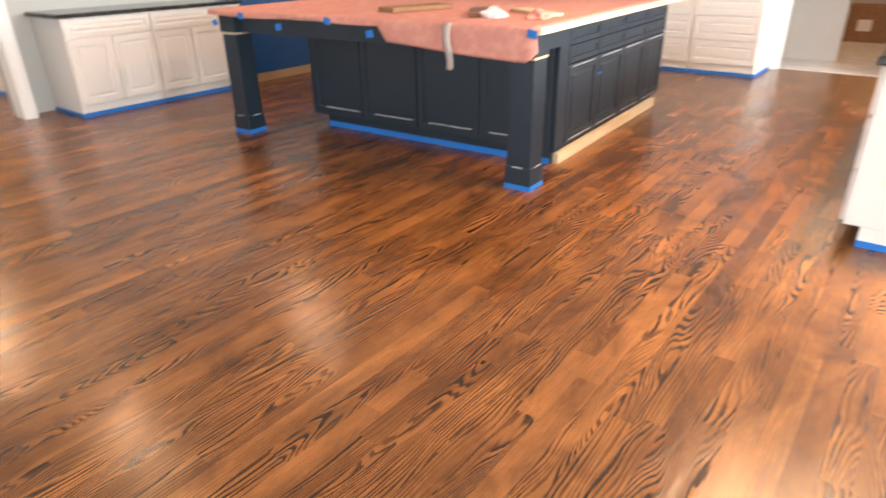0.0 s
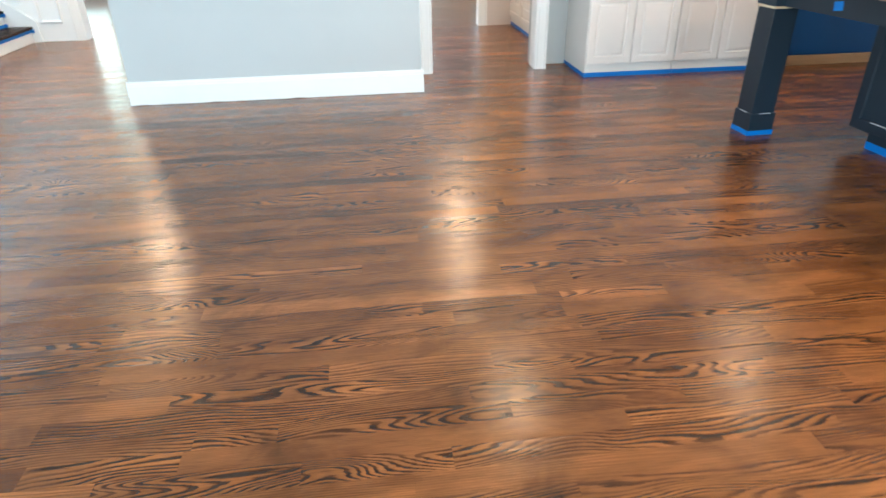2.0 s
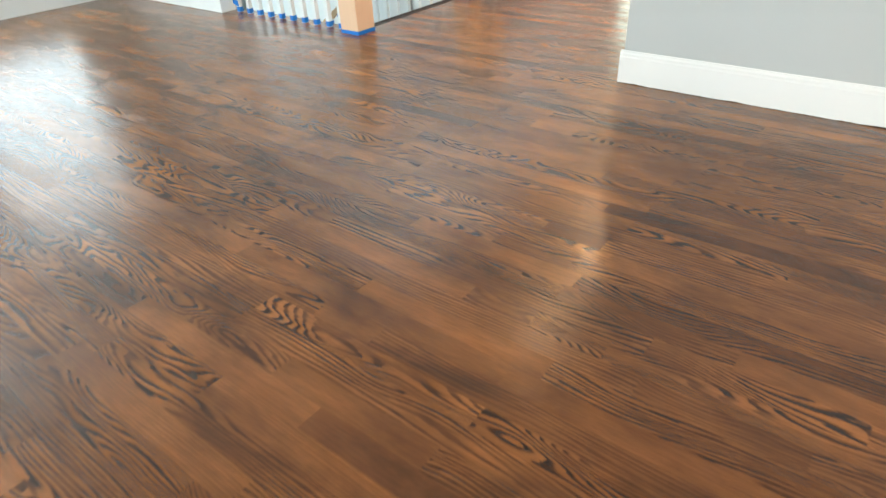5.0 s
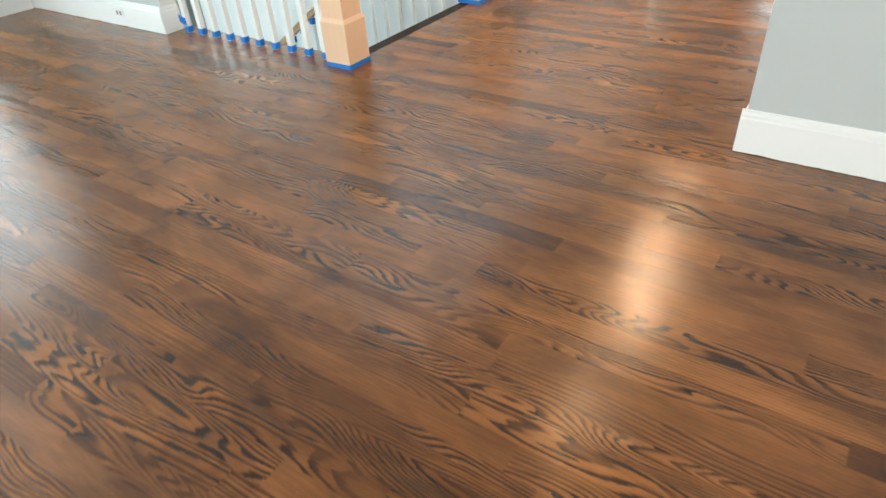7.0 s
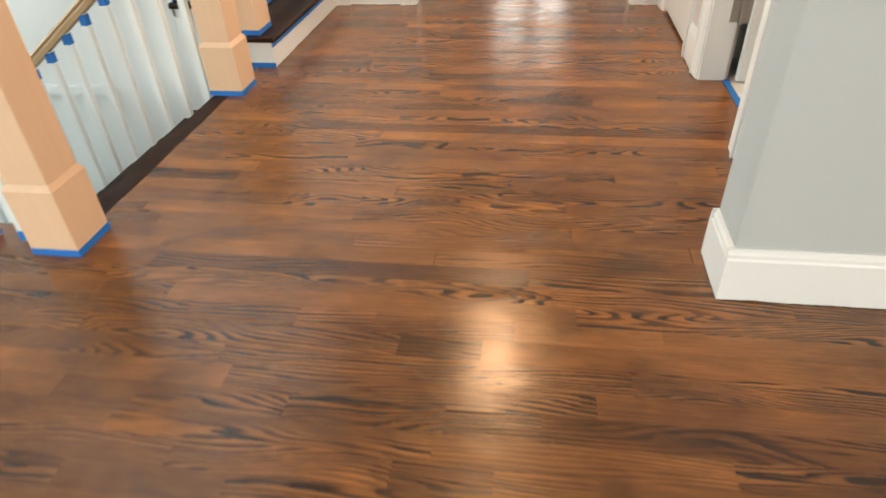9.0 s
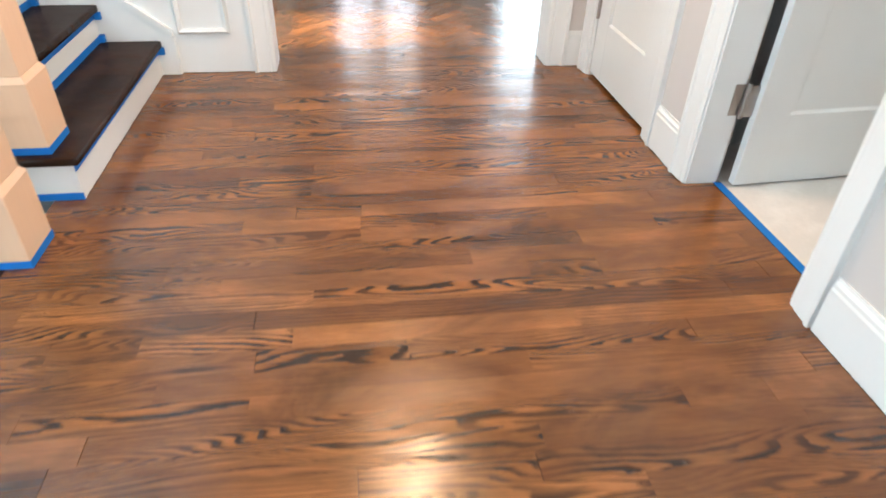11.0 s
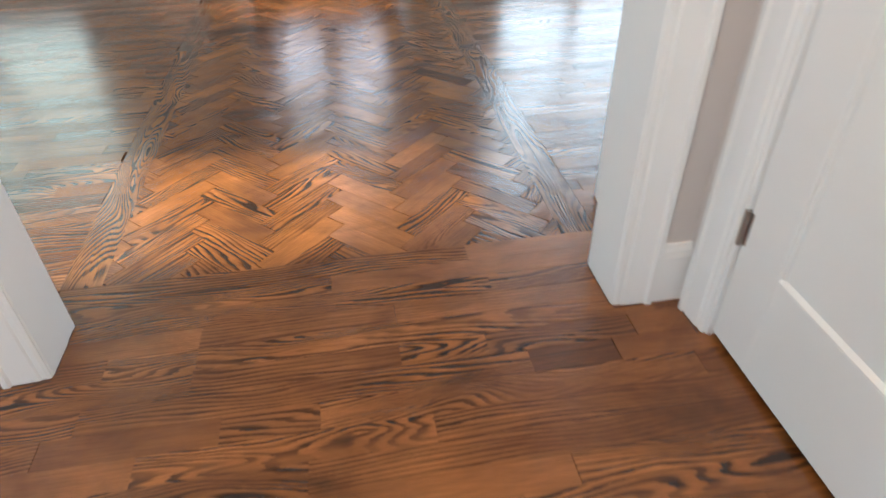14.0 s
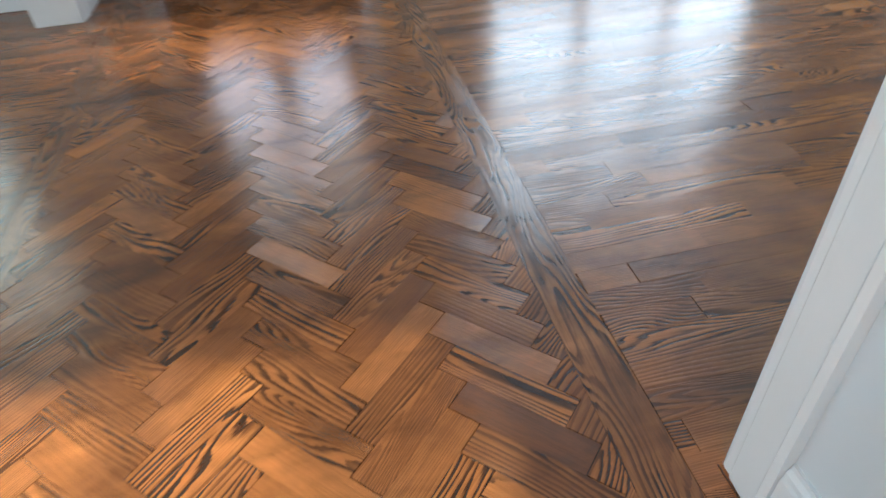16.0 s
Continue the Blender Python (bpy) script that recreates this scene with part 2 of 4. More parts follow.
OAK = oak_floor("stained_oak", (0.385, 0.155, 0.043), (0.160, 0.0605, 0.0168), (0.022, 0.0090, 0.0040))
OAK_BOLD = oak_floor("figured_oak", (0.36, 0.152, 0.045), (0.16, 0.064, 0.019), (0.020, 0.0082, 0.0036), bold=0.75)
OAK_DARK = oak_floor("dark_stained_oak", (0.045, 0.022, 0.014), (0.022, 0.011, 0.008), (0.010, 0.006, 0.004), 0.3, 0.3)
WALL = paint("grey_wall_paint", (0.48, 0.522, 0.532), 0.62, 0.03, 0.3)
WALL_HALL = paint("hall_wall_paint", (0.62, 0.60, 0.585), 0.62, 0.03, 0.3)
WHITE = paint("white_trim_paint", (0.80, 0.835, 0.84), 0.35, 0.03, 0.1)
CABWHITE = paint("white_cabinet_paint", (0.80, 0.785, 0.76), 0.38, 0.03, 0.08)
CEIL = paint("ceiling_paint", (0.82, 0.82, 0.81), 0.8, 0.02, 0.3)
NAVY = paint("charcoal_blue_paint", (0.011, 0.024, 0.040), 0.42, 0.12, 0.1)
TAPE = paint("blue_masking_tape", (0.004, 0.175, 0.60), 0.6, 0.10, 0.4)
FILM = paint("blue_protective_film", (0.004, 0.070, 0.23), 0.45, 0.15, 0.1)
ROSIN = speckled("pink_rosin_paper", (0.60, 0.26, 0.21), (0.68, 0.32, 0.26), 14, 0.85)
MAPLE = plain_wood("raw_maple", (0.80, 0.56, 0.38), (0.74, 0.50, 0.33), 2, 0.5)
PRIMER = paint("pale_worn_primer", (0.66, 0.68, 0.70), 0.6, 0.2, 0.3)
RAWWOOD = plain_wood("raw_pine", (0.76, 0.66, 0.48), (0.60, 0.45, 0.28), 0, 0.6)
RAIL = plain_wood("raw_oak_rail", (0.50, 0.33, 0.18), (0.38, 0.24, 0.12), 0, 0.5)
DOORWOOD = plain_wood("front_door_wood", (0.22, 0.10, 0.045), (0.12, 0.05, 0.022), 2, 0.4)
GRANITE = speckled("dark_granite", (0.018, 0.018, 0.017), (0.16, 0.15, 0.13), 60, 0.15, (0.5, 0.75))
TILE = speckled("white_marble_tile", (0.70, 0.69, 0.67), (0.80, 0.79, 0.77), 3, 0.25)
CARD = speckled("brown_cardboard", (0.25, 0.14, 0.07), (0.30, 0.17, 0.09), 20, 0.85)
NICKEL = metal("satin_nickel", (0.42, 0.40, 0.38), 0.35)
SUBFLOOR = speckled("dark_subfloor", (0.012, 0.007, 0.004), (0.02, 0.012, 0.008), 30, 0.7)
STAIN = speckled("dark_floor_stain", (0.030, 0.012, 0.006), (0.10, 0.045, 0.02), 60, 0.6)
PAPERWHITE = paint("white_paper", (0.8, 0.8, 0.8), 0.7, 0.05, 0.2)
STRIP = paint("cloudy_plastic", (0.62, 0.54, 0.50), 0.35, 0.08, 0.2)
STRIP.node_tree.nodes["Principled BSDF"].inputs["Transmission Weight"].default_value = 0.35
m_, ns_, ls_, b_ = mat_new("window_glass")
b_.inputs["Base Color"].default_value = (1, 1, 1, 1)
b_.inputs["Roughness"].default_value = 0.02
b_.inputs["Transmission Weight"].default_value = 1.0
GLASS = m_


# ---------------------------------------------------------------- mesh helpers
def box_into(bm, x0, y0, z0, x1, y1, z1, bevel=0.0):
    r = bmesh.ops.create_cube(bm, size=1.0)
    for v in r["verts"]:
        v.co = Vector((x0 + (v.co.x + 0.5) * (x1 - x0), y0 + (v.co.y + 0.5) * (y1 - y0), z0 + (v.co.z + 0.5) * (z1 - z0)))
    if bevel > 0:
        edges = list({e for v in r["verts"] for e in v.link_edges})
        bmesh.ops.bevel(bm, geom=edges, offset=bevel, segments=2, affect='EDGES', profile=0.6)


def boxbm(*dims, bevel=0.0):
    bm = bmesh.new()
    box_into(bm, *dims, bevel=bevel)
    return bm


def part(name, bm, material, parent=None, label="", smooth=False):
    me = bpy.data.meshes.new(name)
    bmesh.ops.recalc_face_normals(bm, faces=bm.faces)
    bm.to_mesh(me)
    bm.free()
    me.materials.append(material)
    if smooth:
        for p in me.polygons:
            p.use_smooth = True
    ob = new(name, me)
    if parent is not None:
        ob.parent = parent
    if label:
        tagged(ob, label)
    return ob


def thing(name, label, category, group="", at=(0, 0, 0)):
    ob = new(name)
    ob.empty_display_size = 0.1
    ob.location = at
    return tagged(ob, label, category, group)


def structure(name, bm, material, label, category):
    return tagged(part(name, bm, material), label, category, "", "structure")


def prism(bm, profile, axis, a, b):
    """Extrude a closed 2D profile along an axis from a to b. axis 'x': profile is (y, z); 'y': (x, z); 'z': (x, y)."""
    def at(p, s):
        return {"x": (s, p[0], p[1]), "y": (p[0], s, p[1]), "z": (p[0], p[1], s)}[axis]
    lo = [bm.verts.new(at(p, a)) for p in profile]
    hi = [bm.verts.new(at(p, b)) for p in profile]
    n = len(profile)
    bm.faces.new(lo)
    bm.faces.new(hi)
    for i in range(n):
        bm.faces.new((lo[i], lo[(i + 1) % n], hi[(i + 1) % n], hi[i]))


def base_profile(face, out, h=0.185, t=0.018):
    """Section of a moulded skirting on a face at that coordinate; out is +1 or -1, the side it stands out to."""
    pts = [(0, 0), (t, 0), (t, h * 0.80), (t * 0.80, h * 0.84), (t * 0.78, h * 0.90), (t * 0.45, h * 0.95), (t * 0.35, h), (0, h)]
    return [(face + out * p, z) for p, z in pts]


def casing_profile(width, t=0.02):
    """Section of a door casing: offsets across its width and its thickness."""
    return [(0, 0), (width, 0), (width, t * 1.25), (width * 0.86, t * 1.3), (width * 0.80, t * 0.95), (width * 0.45, t * 0.78),
            (width * 0.25, t * 0.72), (width * 0.20, t * 0.5), (width * 0.08, t * 0.55), (0, t * 0.4)]


def ring_panel(u0, u1, z0, z1, rings, face, out, axis):
    """One connected panel front: nested rectangles (inset, depth) standing out of a face."""
    bm = bmesh.new()
    loops = []
    for inset, d in rings:
        off = face + out * d
        pts = ((u0 + inset, z0 + inset), (u1 - inset, z0 + inset), (u1 - inset, z1 - inset), (u0 + inset, z1 - inset))
        loops.append([bm.verts.new((off, u, z) if axis == "x" else (u, off, z)) for u, z in pts])
    for a, b in zip(loops, loops[1:]):
        for i in range(4):
            bm.faces.new((a[i], a[(i + 1) % 4], b[(i + 1) % 4], b[i]))
    bm.faces.new(loops[-1])
    bm.faces.new(loops[0])
    return bm


# ---------------------------------------------------------------- the shell
CEIL_Z = 2.75
HALL_X = 5.45        # face of the hall's east wall
DOORWALL_Y = 12.44   # face of the wall with the wide opening
ENTRY_Y = 16.82      # face of the entry's front wall


def wall(name, dims, material, label):
    return structure(name, boxbm(*dims), material, label, "wall")


GREY = "smooth light grey painted wall"
# kitchen
wall("wall_wing", (5.2, 9.225, 0, 7.52, 9.43, CEIL_Z), WALL, "light grey wing wall between kitchen and hall")
wall("wall_wing_return", (7.40, 9.43, 0, 7.52, 9.86, CEIL_Z), WALL, GREY)
wall("wall_kitchen_north_west", (5.65, 9.86, 0, 7.66, 10.02, CEIL_Z), WALL, GREY)
wall("wall_kitchen_north", (8.66, 10.06, 0, 15.6, 10.2, CEIL_Z), WALL, GREY)
wall("wall_kitchen_header", (7.66, 9.88, 2.15, 8.66, 10.02, CEIL_Z), WALL, GREY)
wall("wall_kitchen_east", (15.0, 4.86, 0, 15.14, 10.06, CEIL_Z), WALL, GREY)
wall("wall_kitchen_east_south", (15.0, -1.0, 0, 15.14, 3.72, CEIL_Z), WALL, GREY)
wall("wall_kitchen_east_header", (15.0, 3.72, 2.15, 15.14, 4.86, CEIL_Z), WALL, GREY)
wall("wall_living_north", (-0.5, 9.225, 0, 1.32, 9.36, CEIL_Z), WALL, GREY)
# pantry passage north of the kitchen
wall("wall_passage_west", (7.5, 10.02, 0, 7.62, DOORWALL_Y, CEIL_Z), WALL, GREY)
wall("wall_passage_east", (9.6, 10.2, 0, 9.72, DOORWALL_Y, CEIL_Z), WALL, GREY)
# utility room east of the kitchen
wall("wall_utility_north", (15.14, 5.6, 0, 18.9, 5.7, CEIL_Z), WALL_HALL, GREY)
wall("wall_utility_south", (15.14, 2.5, 0, 18.9, 2.6, CEIL_Z), WALL_HALL, GREY)
wall("wall_utility_east", (18.9, 2.5, 0, 19.0, 5.7, CEIL_Z), WALL_HALL, GREY)
# hall east wall with two doors
wall("wall_hall_corner", (HALL_X, 9.43, 0, 5.6, 10.24, CEIL_Z), WALL_HALL, GREY)
wall("wall_hall_middle", (HALL_X, 11.02, 0, 5.6, 11.455, CEIL_Z), WALL_HALL, GREY)
wall("wall_hall_end", (HALL_X, 12.285, 0, 5.6, DOORWALL_Y, CEIL_Z), WALL_HALL, GREY)
wall("wall_hall_over_powder_door", (HALL_X, 10.24, 2.05, 5.6, 11.02, CEIL_Z), WALL_HALL, GREY)
wall("wall_hall_over_closet_door", (HALL_X, 11.455, 2.05, 5.6, 12.285, CEIL_Z), WALL_HALL, GREY)
# opening to the entry
wall("wall_entry_east", (5.255, DOORWALL_Y, 0, 7.66, 12.625, CEIL_Z), WALL_HALL, GREY)
wall("wall_dining_east", (8.57, DOORWALL_Y, 0, 9.72, 12.625, CEIL_Z), WALL_HALL, GREY)
wall("wall_dining_header", (7.66, DOORWALL_Y, 2.15, 8.57, 12.625, CEIL_Z), WALL_HALL, GREY)
wall("wall_entry_header", (3.675, DOORWALL_Y, 2.35, 5.255, 12.625, CEIL_Z), WALL_HALL, GREY)
wall("wall_entry_west", (-2.5, DOORWALL_Y, -2.8, 3.675, 12.625, 5.2), WHITE, "white panelled stair wall")
wall("wall_utility_stub", (15.95, 4.36, 0, 16.07, 5.6, CEIL_Z), WALL_HALL, GREY)
# short walls that frame the openings on both sides of the foyer
for nm, x0, x1 in (("west", 3.2, 3.452), ("east", 5.415, 5.667)):
    wall("wall_foyer_%s_near" % nm, (x0, 12.625, 0, x1, 13.0, CEIL_Z), WHITE, "white stub wall beside the foyer opening")
    wall("wall_foyer_%s_far" % nm, (x0, 16.44, 0, x1, ENTRY_Y, CEIL_Z), WHITE, "white stub wall beside the foyer opening")
    wall("wall_foyer_%s_header" % nm, (x0, 13.0, 2.35, x1, 16.44, CEIL_Z), WHITE, "white header over the foyer opening")
# powder room
wall("wall_powder_east", (7.3, 9.5, 0, 7.4, 11.4, CEIL_Z), WALL_HALL, GREY)
wall("wall_powder_north", (6.385, 11.045, 0, 7.3, 11.2, CEIL_Z), WALL_HALL, GREY)
# unseen recess, made up so that the gap at the door's hinges stays dark
wall("wall_powder_recess", (5.6, 11.34, 0, 6.385, 11.4, CEIL_Z), WALL_HALL, "grey wall of an added recess that keeps the door gap dark")
wall("wall_powder_recess_end", (6.385, 11.2, 0, 6.44, 11.4, CEIL_Z), WALL_HALL, "grey wall of an added recess that keeps the door gap dark")
# added block that keeps light from spilling over the door into the recess
wall("wall_powder_light_stop", (5.6, 10.95, 2.045, 6.385, 11.34, CEIL_Z), WALL_HALL, "grey block over the added recess, stopping light from above")
wall("wall_powder_south", (5.6, 9.86 + 0.16, 0, 7.3, 9.86 + 0.2, CEIL_Z), WALL_HALL, GREY)


def windowed_wall(name, axis, face, thick, lo, hi, openings, material, top=CEIL_Z):
    """A wall across an axis with window openings (a, b, sill, head) cut through it."""
    bm = bmesh.new()

    def add(a, b, z0, z1):
        if axis == "x":
            box_into(bm, face, a, z0, face + thick, b, z1)
        else:
            box_into(bm, a, face, z0, b, face + thick, z1)
    at = lo
    for a, b, sill, head in sorted(openings):
        add(at, a, 0, top)
        if sill > 0:
            add(a, b, 0, sill)
        add(a, b, head, top)
        at = b
    add(at, hi, 0, top)
    return structure(name, bm, material, "light painted wall with window openings", "wall")


def window(name, axis, face, a, b, sill, head, cols=2, rows=2, light=0.0, inward=1):
    """Window with frame, sill, glazing bars and panes; the daylight of its sky comes in through it."""
    root = tagged(new(name), "white wooden window with divided panes", "window", "", "structure")
    t = 0.05

    def piece(nm, u0, u1, z0, z1, d0, d1, mat):
        if axis == "x":
            return part(nm, boxbm(face + d0, u0, z0, face + d1, u1, z1), mat, root)
        return part(nm, boxbm(u0, face + d0, z0, u1, face + d1, z1), mat, root)
    piece("frame_side", a, a + t, sill, head, 0.03, 0.09, WHITE)
    piece("frame_side", b - t, b, sill, head, 0.03, 0.09, WHITE)
    piece("frame_top", a + t, b - t, head - t, head, 0.03, 0.09, WHITE)
    piece("frame_bottom", a + t, b - t, sill, sill + t, 0.03, 0.09, WHITE)
    for i in range(1, cols):
        u = a + (b - a) * i / cols
        piece("glazing_bar", u - 0.02, u + 0.02, sill + t, head - t, 0.04, 0.08, WHITE)
    for i in range(1, rows):
        z = sill + (head - sill) * i / rows
        piece("glazing_rail", a + t, b - t, z - 0.02, z + 0.02, 0.045, 0.075, WHITE)
    g = piece("pane", a + t, b - t, sill + t, head - t, 0.058, 0.062, GLASS)
    g.visible_shadow = False
    return root


WEST_WINS = [(2.6, 4.4, 0.35, 2.4), (4.9, 6.7, 0.35, 2.4), (7.2, 8.6, 0.35, 2.4)]
SOUTH_WINS = [(1.2, 3.2, 0.1, 2.4), (3.9, 5.9, 0.1, 2.4), (7.0, 9.0, 1.05, 2.35), (10.2, 12.2, 1.05, 2.35), (12.6, 14.6, 1.05, 2.35)]
windowed_wall("wall_living_west", "x", -0.64, 0.14, -1.0, 9.36, WEST_WINS, WALL)
windowed_wall("wall_kitchen_south", "y", -1.0, 0.14, -0.5, 15.14, SOUTH_WINS, WALL)
ENTRY_WINS = [(0.92, 2.48, 0.30, 2.35), (3.80, 5.13, 0.0, 2.35), (5.95, 8.09, 0.30, 2.45)]
windowed_wall("wall_entry_north", "y", ENTRY_Y, 0.16, -0.6, 9.2, ENTRY_WINS, WALL_HALL)
# this wall's opening is made for the added, unseen west window
windowed_wall("wall_entry_far_west", "x", -0.64, 0.14, 12.625, ENTRY_Y, [(13.6, 15.6, 0.35, 2.3)], WALL_HALL)
windowed_wall("wall_entry_far_east", "x", 9.2, 0.14, 12.44, ENTRY_Y + 0.16, [(13.4, 15.4, 0.35, 2.3)], WALL_HALL)
n = 1
for a, b, s, h in WEST_WINS:
    window("window_%d" % n, "x", -0.64, a, b, s, h)
    n += 1
for a, b, s, h in SOUTH_WINS:
    window("window_%d" % n, "y", -1.0, a, b, s, h)
    n += 1
for a, b, s, h in ENTRY_WINS:
    if s > 0:
        window("window_%d" % n, "y", ENTRY_Y, a, b, s, h, 2 if a < 3 else 3, 3)
        n += 1
window("window_%d" % n, "x", 9.2, 13.4, 15.4, 0.35, 2.3)
# unseen window, added to go with the west fill lamp
window("window_%d" % (n + 1), "x", -0.64, 13.6, 15.6, 0.35, 2.3)

structure("ceiling", boxbm(-0.7, -1.0, CEIL_Z, 19.0, 9.36, CEIL_Z + 0.12), CEIL, "flat white painted ceiling", "ceiling")
structure("ceiling_hall", boxbm(2.9, 9.36, CEIL_Z, 18.1, 17.0, CEIL_Z + 0.12), CEIL, "flat white painted ceiling over the hall", "ceiling")
structure("ceiling_entry", boxbm(-0.7, 12.44, CEIL_Z, 2.9, 17.0, CEIL_Z + 0.12), CEIL, "flat white painted ceiling", "ceiling")
structure("ceiling_stairwell", boxbm(-2.5, 9.36, 5.2, 2.9, 12.44, 5.3), CEIL, "flat white ceiling high over the stairwell", "ceiling")
wall("wall_stairwell_south", (-2.5, 9.36, CEIL_Z, 2.9, 9.48, 5.2), WALL, GREY)
wall("wall_stairwell_east", (2.9, 9.36, CEIL_Z + 0.12, 3.0, 12.44, 5.2), WALL, GREY)
wall("wall_stairwell_west", (-2.62, 9.22, -2.8, -2.5, 12.6, 5.3), WALL, GREY)
wall("wall_stairwell_lower_south", (-2.5, 9.24, -2.8, 2.95, 9.30, -0.26), WHITE, "white wall of the lower stairwell")
wall("wall_stairwell_lower_east", (2.91, 9.30, -2.8, 2.99, 11.1, -0.26), WHITE, "white wall of the lower stairwell")
bm = bmesh.new()
prism(bm, [(2.88, -2.8), (2.88, 0.05), (-0.9, 0.05 + 3.78 * 0.6926), (-0.9, -2.8)], "y", 11.104, 11.18)
structure("wall_under_stair", bm, WHITE, "white wall under the upper flight", "wall")
structure("trim_stairwell", boxbm(1.2, 11.08, -0.19, 1.95, 11.103, -0.13, bevel=0.004), WHITE, "white horizontal trim board", "trim")
tagged(part("rail_bracket", boxbm(1.955, 11.085, -0.30, 1.985, 11.103, -0.14, bevel=0.004), NICKEL), "satin nickel bracket plate on the stairwell wall", "bracket")
structure("floor_lower", boxbm(-2.5, 9.2, -2.9, 3.0, 11.2, -2.8), TILE, "pale floor of the lower level", "floor")

# ---------------------------------------------------------------- trim
trim_n = [0]


def skirting(axis, face, out, a, b, h=0.185):
    bm = bmesh.new()
    prism(bm, base_profile(face, out, h), axis, a, b)
    trim_n[0] += 1
    return structure("baseboard_%d" % trim_n[0], bm, WHITE, "tall white moulded baseboard", "baseboard")


stain_rng = random.Random(5)


def stain_edge(p, q, height=0.006):
    """Ragged dark line where the floor stain has crept up the foot of the trim."""
    p, q = Vector((*p, 0)), Vector((*q, 0))
    d_ = q - p
    side = Vector((-d_.y, d_.x, 0)).normalized() * 0.0012
    steps = max(2, int(d_.length / 0.012))
    bm = bmesh.new()
    prev = None
    for i in range(steps + 1):
        c = p + d_ * (i / steps)
        h = height * (0.15 + max(0.0, noise.noise(Vector((c.x * 9, c.y * 9, 2.0))) * 1.1) + stain_rng.random() * 0.35)
        row = [bm.verts.new(c - side), bm.verts.new(c - side + Vector((0, 0, h))), bm.verts.new(c + side + Vector((0, 0, h))), bm.verts.new(c + side)]
        if prev:
            for k in range(4):
                bm.faces.new((prev[k], prev[(k + 1) % 4], row[(k + 1) % 4], row[k]))
        else:
            bm.faces.new(row)
        prev = row
    bm.faces.new(prev)
    trim_n[0] += 1
    return structure("trim_stain_%d" % trim_n[0], bm, STAIN, "dark brown stain smear along the foot of the trim", "stain")


for p, q in (((5.182, 9.2065), (7.538, 9.2065)), ((5.1815, 9.207), (5.1815, 9.447)), ((-0.5, 9.2065), (1.32, 9.2065)), ((5.4315, 9.45), (5.4315, 10.125)),
             ((5.4315, 11.125), (5.4315, 11.352)), ((5.43, 11.36), (5.43, 11.465)), ((5.43, 12.278), (5.43, 12.388)), ((5.43, 11.012), (5.43, 11.122)), ((5.358, 12.4215), (5.432, 12.4215)),
             ((5.24, 12.42), (5.355, 12.42)), ((5.2365, 12.44), (5.2365, 12.625)), ((3.575, 12.42), (3.69, 12.42)), ((3.6935, 12.44), (3.6935, 12.625)), ((3.19, 12.4385), (3.575, 12.4385)),
             ((3.0862, 11.12), (3.0862, 12.40)), ((5.395, 12.9), (5.395, 13.02)), ((0.5, 16.8015), (3.2, 16.8015))):
    stain_edge(p, q)
skirting("x", 9.225, -1, 5.182, 7.538)
skirting("y", 5.2, -1, 9.2253, 9.4297)
skirting("x", 9.43, 1, 5.182, HALL_X - 0.02)
skirting("y", 7.52, 1, 9.2253, 9.83)
skirting("y", HALL_X, -1, 9.448, 10.125, 0.2)
skirting("y", HALL_X, -1, 11.125, 11.352, 0.2)
skirting("x", DOORWALL_Y, -1, 5.358, HALL_X, 0.2)
skirting("x", 9.225, -1, -0.5, 1.338)
skirting("y", 1.32, 1, 9.2253, 9.3597)
# white sheet over the grey wall's end paints in the light falling on it
structure("lit_wall_end", boxbm(1.3202, 9.228, 0.187, 1.332, 9.357, CEIL_Z, bevel=0.003), WHITE, "white sheet painting the lit end of the wall", "trim")
skirting("y", -0.5, 1, -0.86, 9.2)
skirting("x", 12.625, 1, 5.67, 7.55)
skirting("x", 12.625, 1, -0.5, 3.19)
skirting("x", ENTRY_Y, -1, -0.5, 3.2)
skirting("x", ENTRY_Y, -1, 5.68, 9.2)
skirting("y", 7.62, 1, 10.04, 12.43)
skirting("y", 15.0, -1, -0.8, 3.6)


def casing_leg(bm, axis, face, out, inner, direction, z1, width=0.11, t=0.02):
    """One upright of a casing. axis 'x': on a wall across x, running along y; direction +1 leads away from the opening."""
    prof = []
    for u, d in casing_profile(width, t):
        along, off = inner + direction * u, face + out * d
        prof.append((off, along) if axis == "x" else (along, off))
    prism(bm, prof, "z", 0, z1)


def casing(name, axis, face, out, lo, hi, head, width=0.11, label="white moulded door casing"):
    root = tagged(new(name), label, "door casing", "", "structure")
    for inner, d in ((lo, -1), (hi, 1)):
        bm = bmesh.new()
        casing_leg(bm, axis, face, out, inner, d, head + width, width)
        part("upright", bm, WHITE, root)
    a, b = (face, face + out * 0.022)
    lo2, hi2 = min(a, b), max(a, b)
    if axis == "x":
        part("head", boxbm(lo2, lo, head, hi2, hi, head + width, bevel=0.004), WHITE, root)
    else:
        part("head", boxbm(lo, lo2, head, hi, hi2, head + width, bevel=0.004), WHITE, root)
    return root


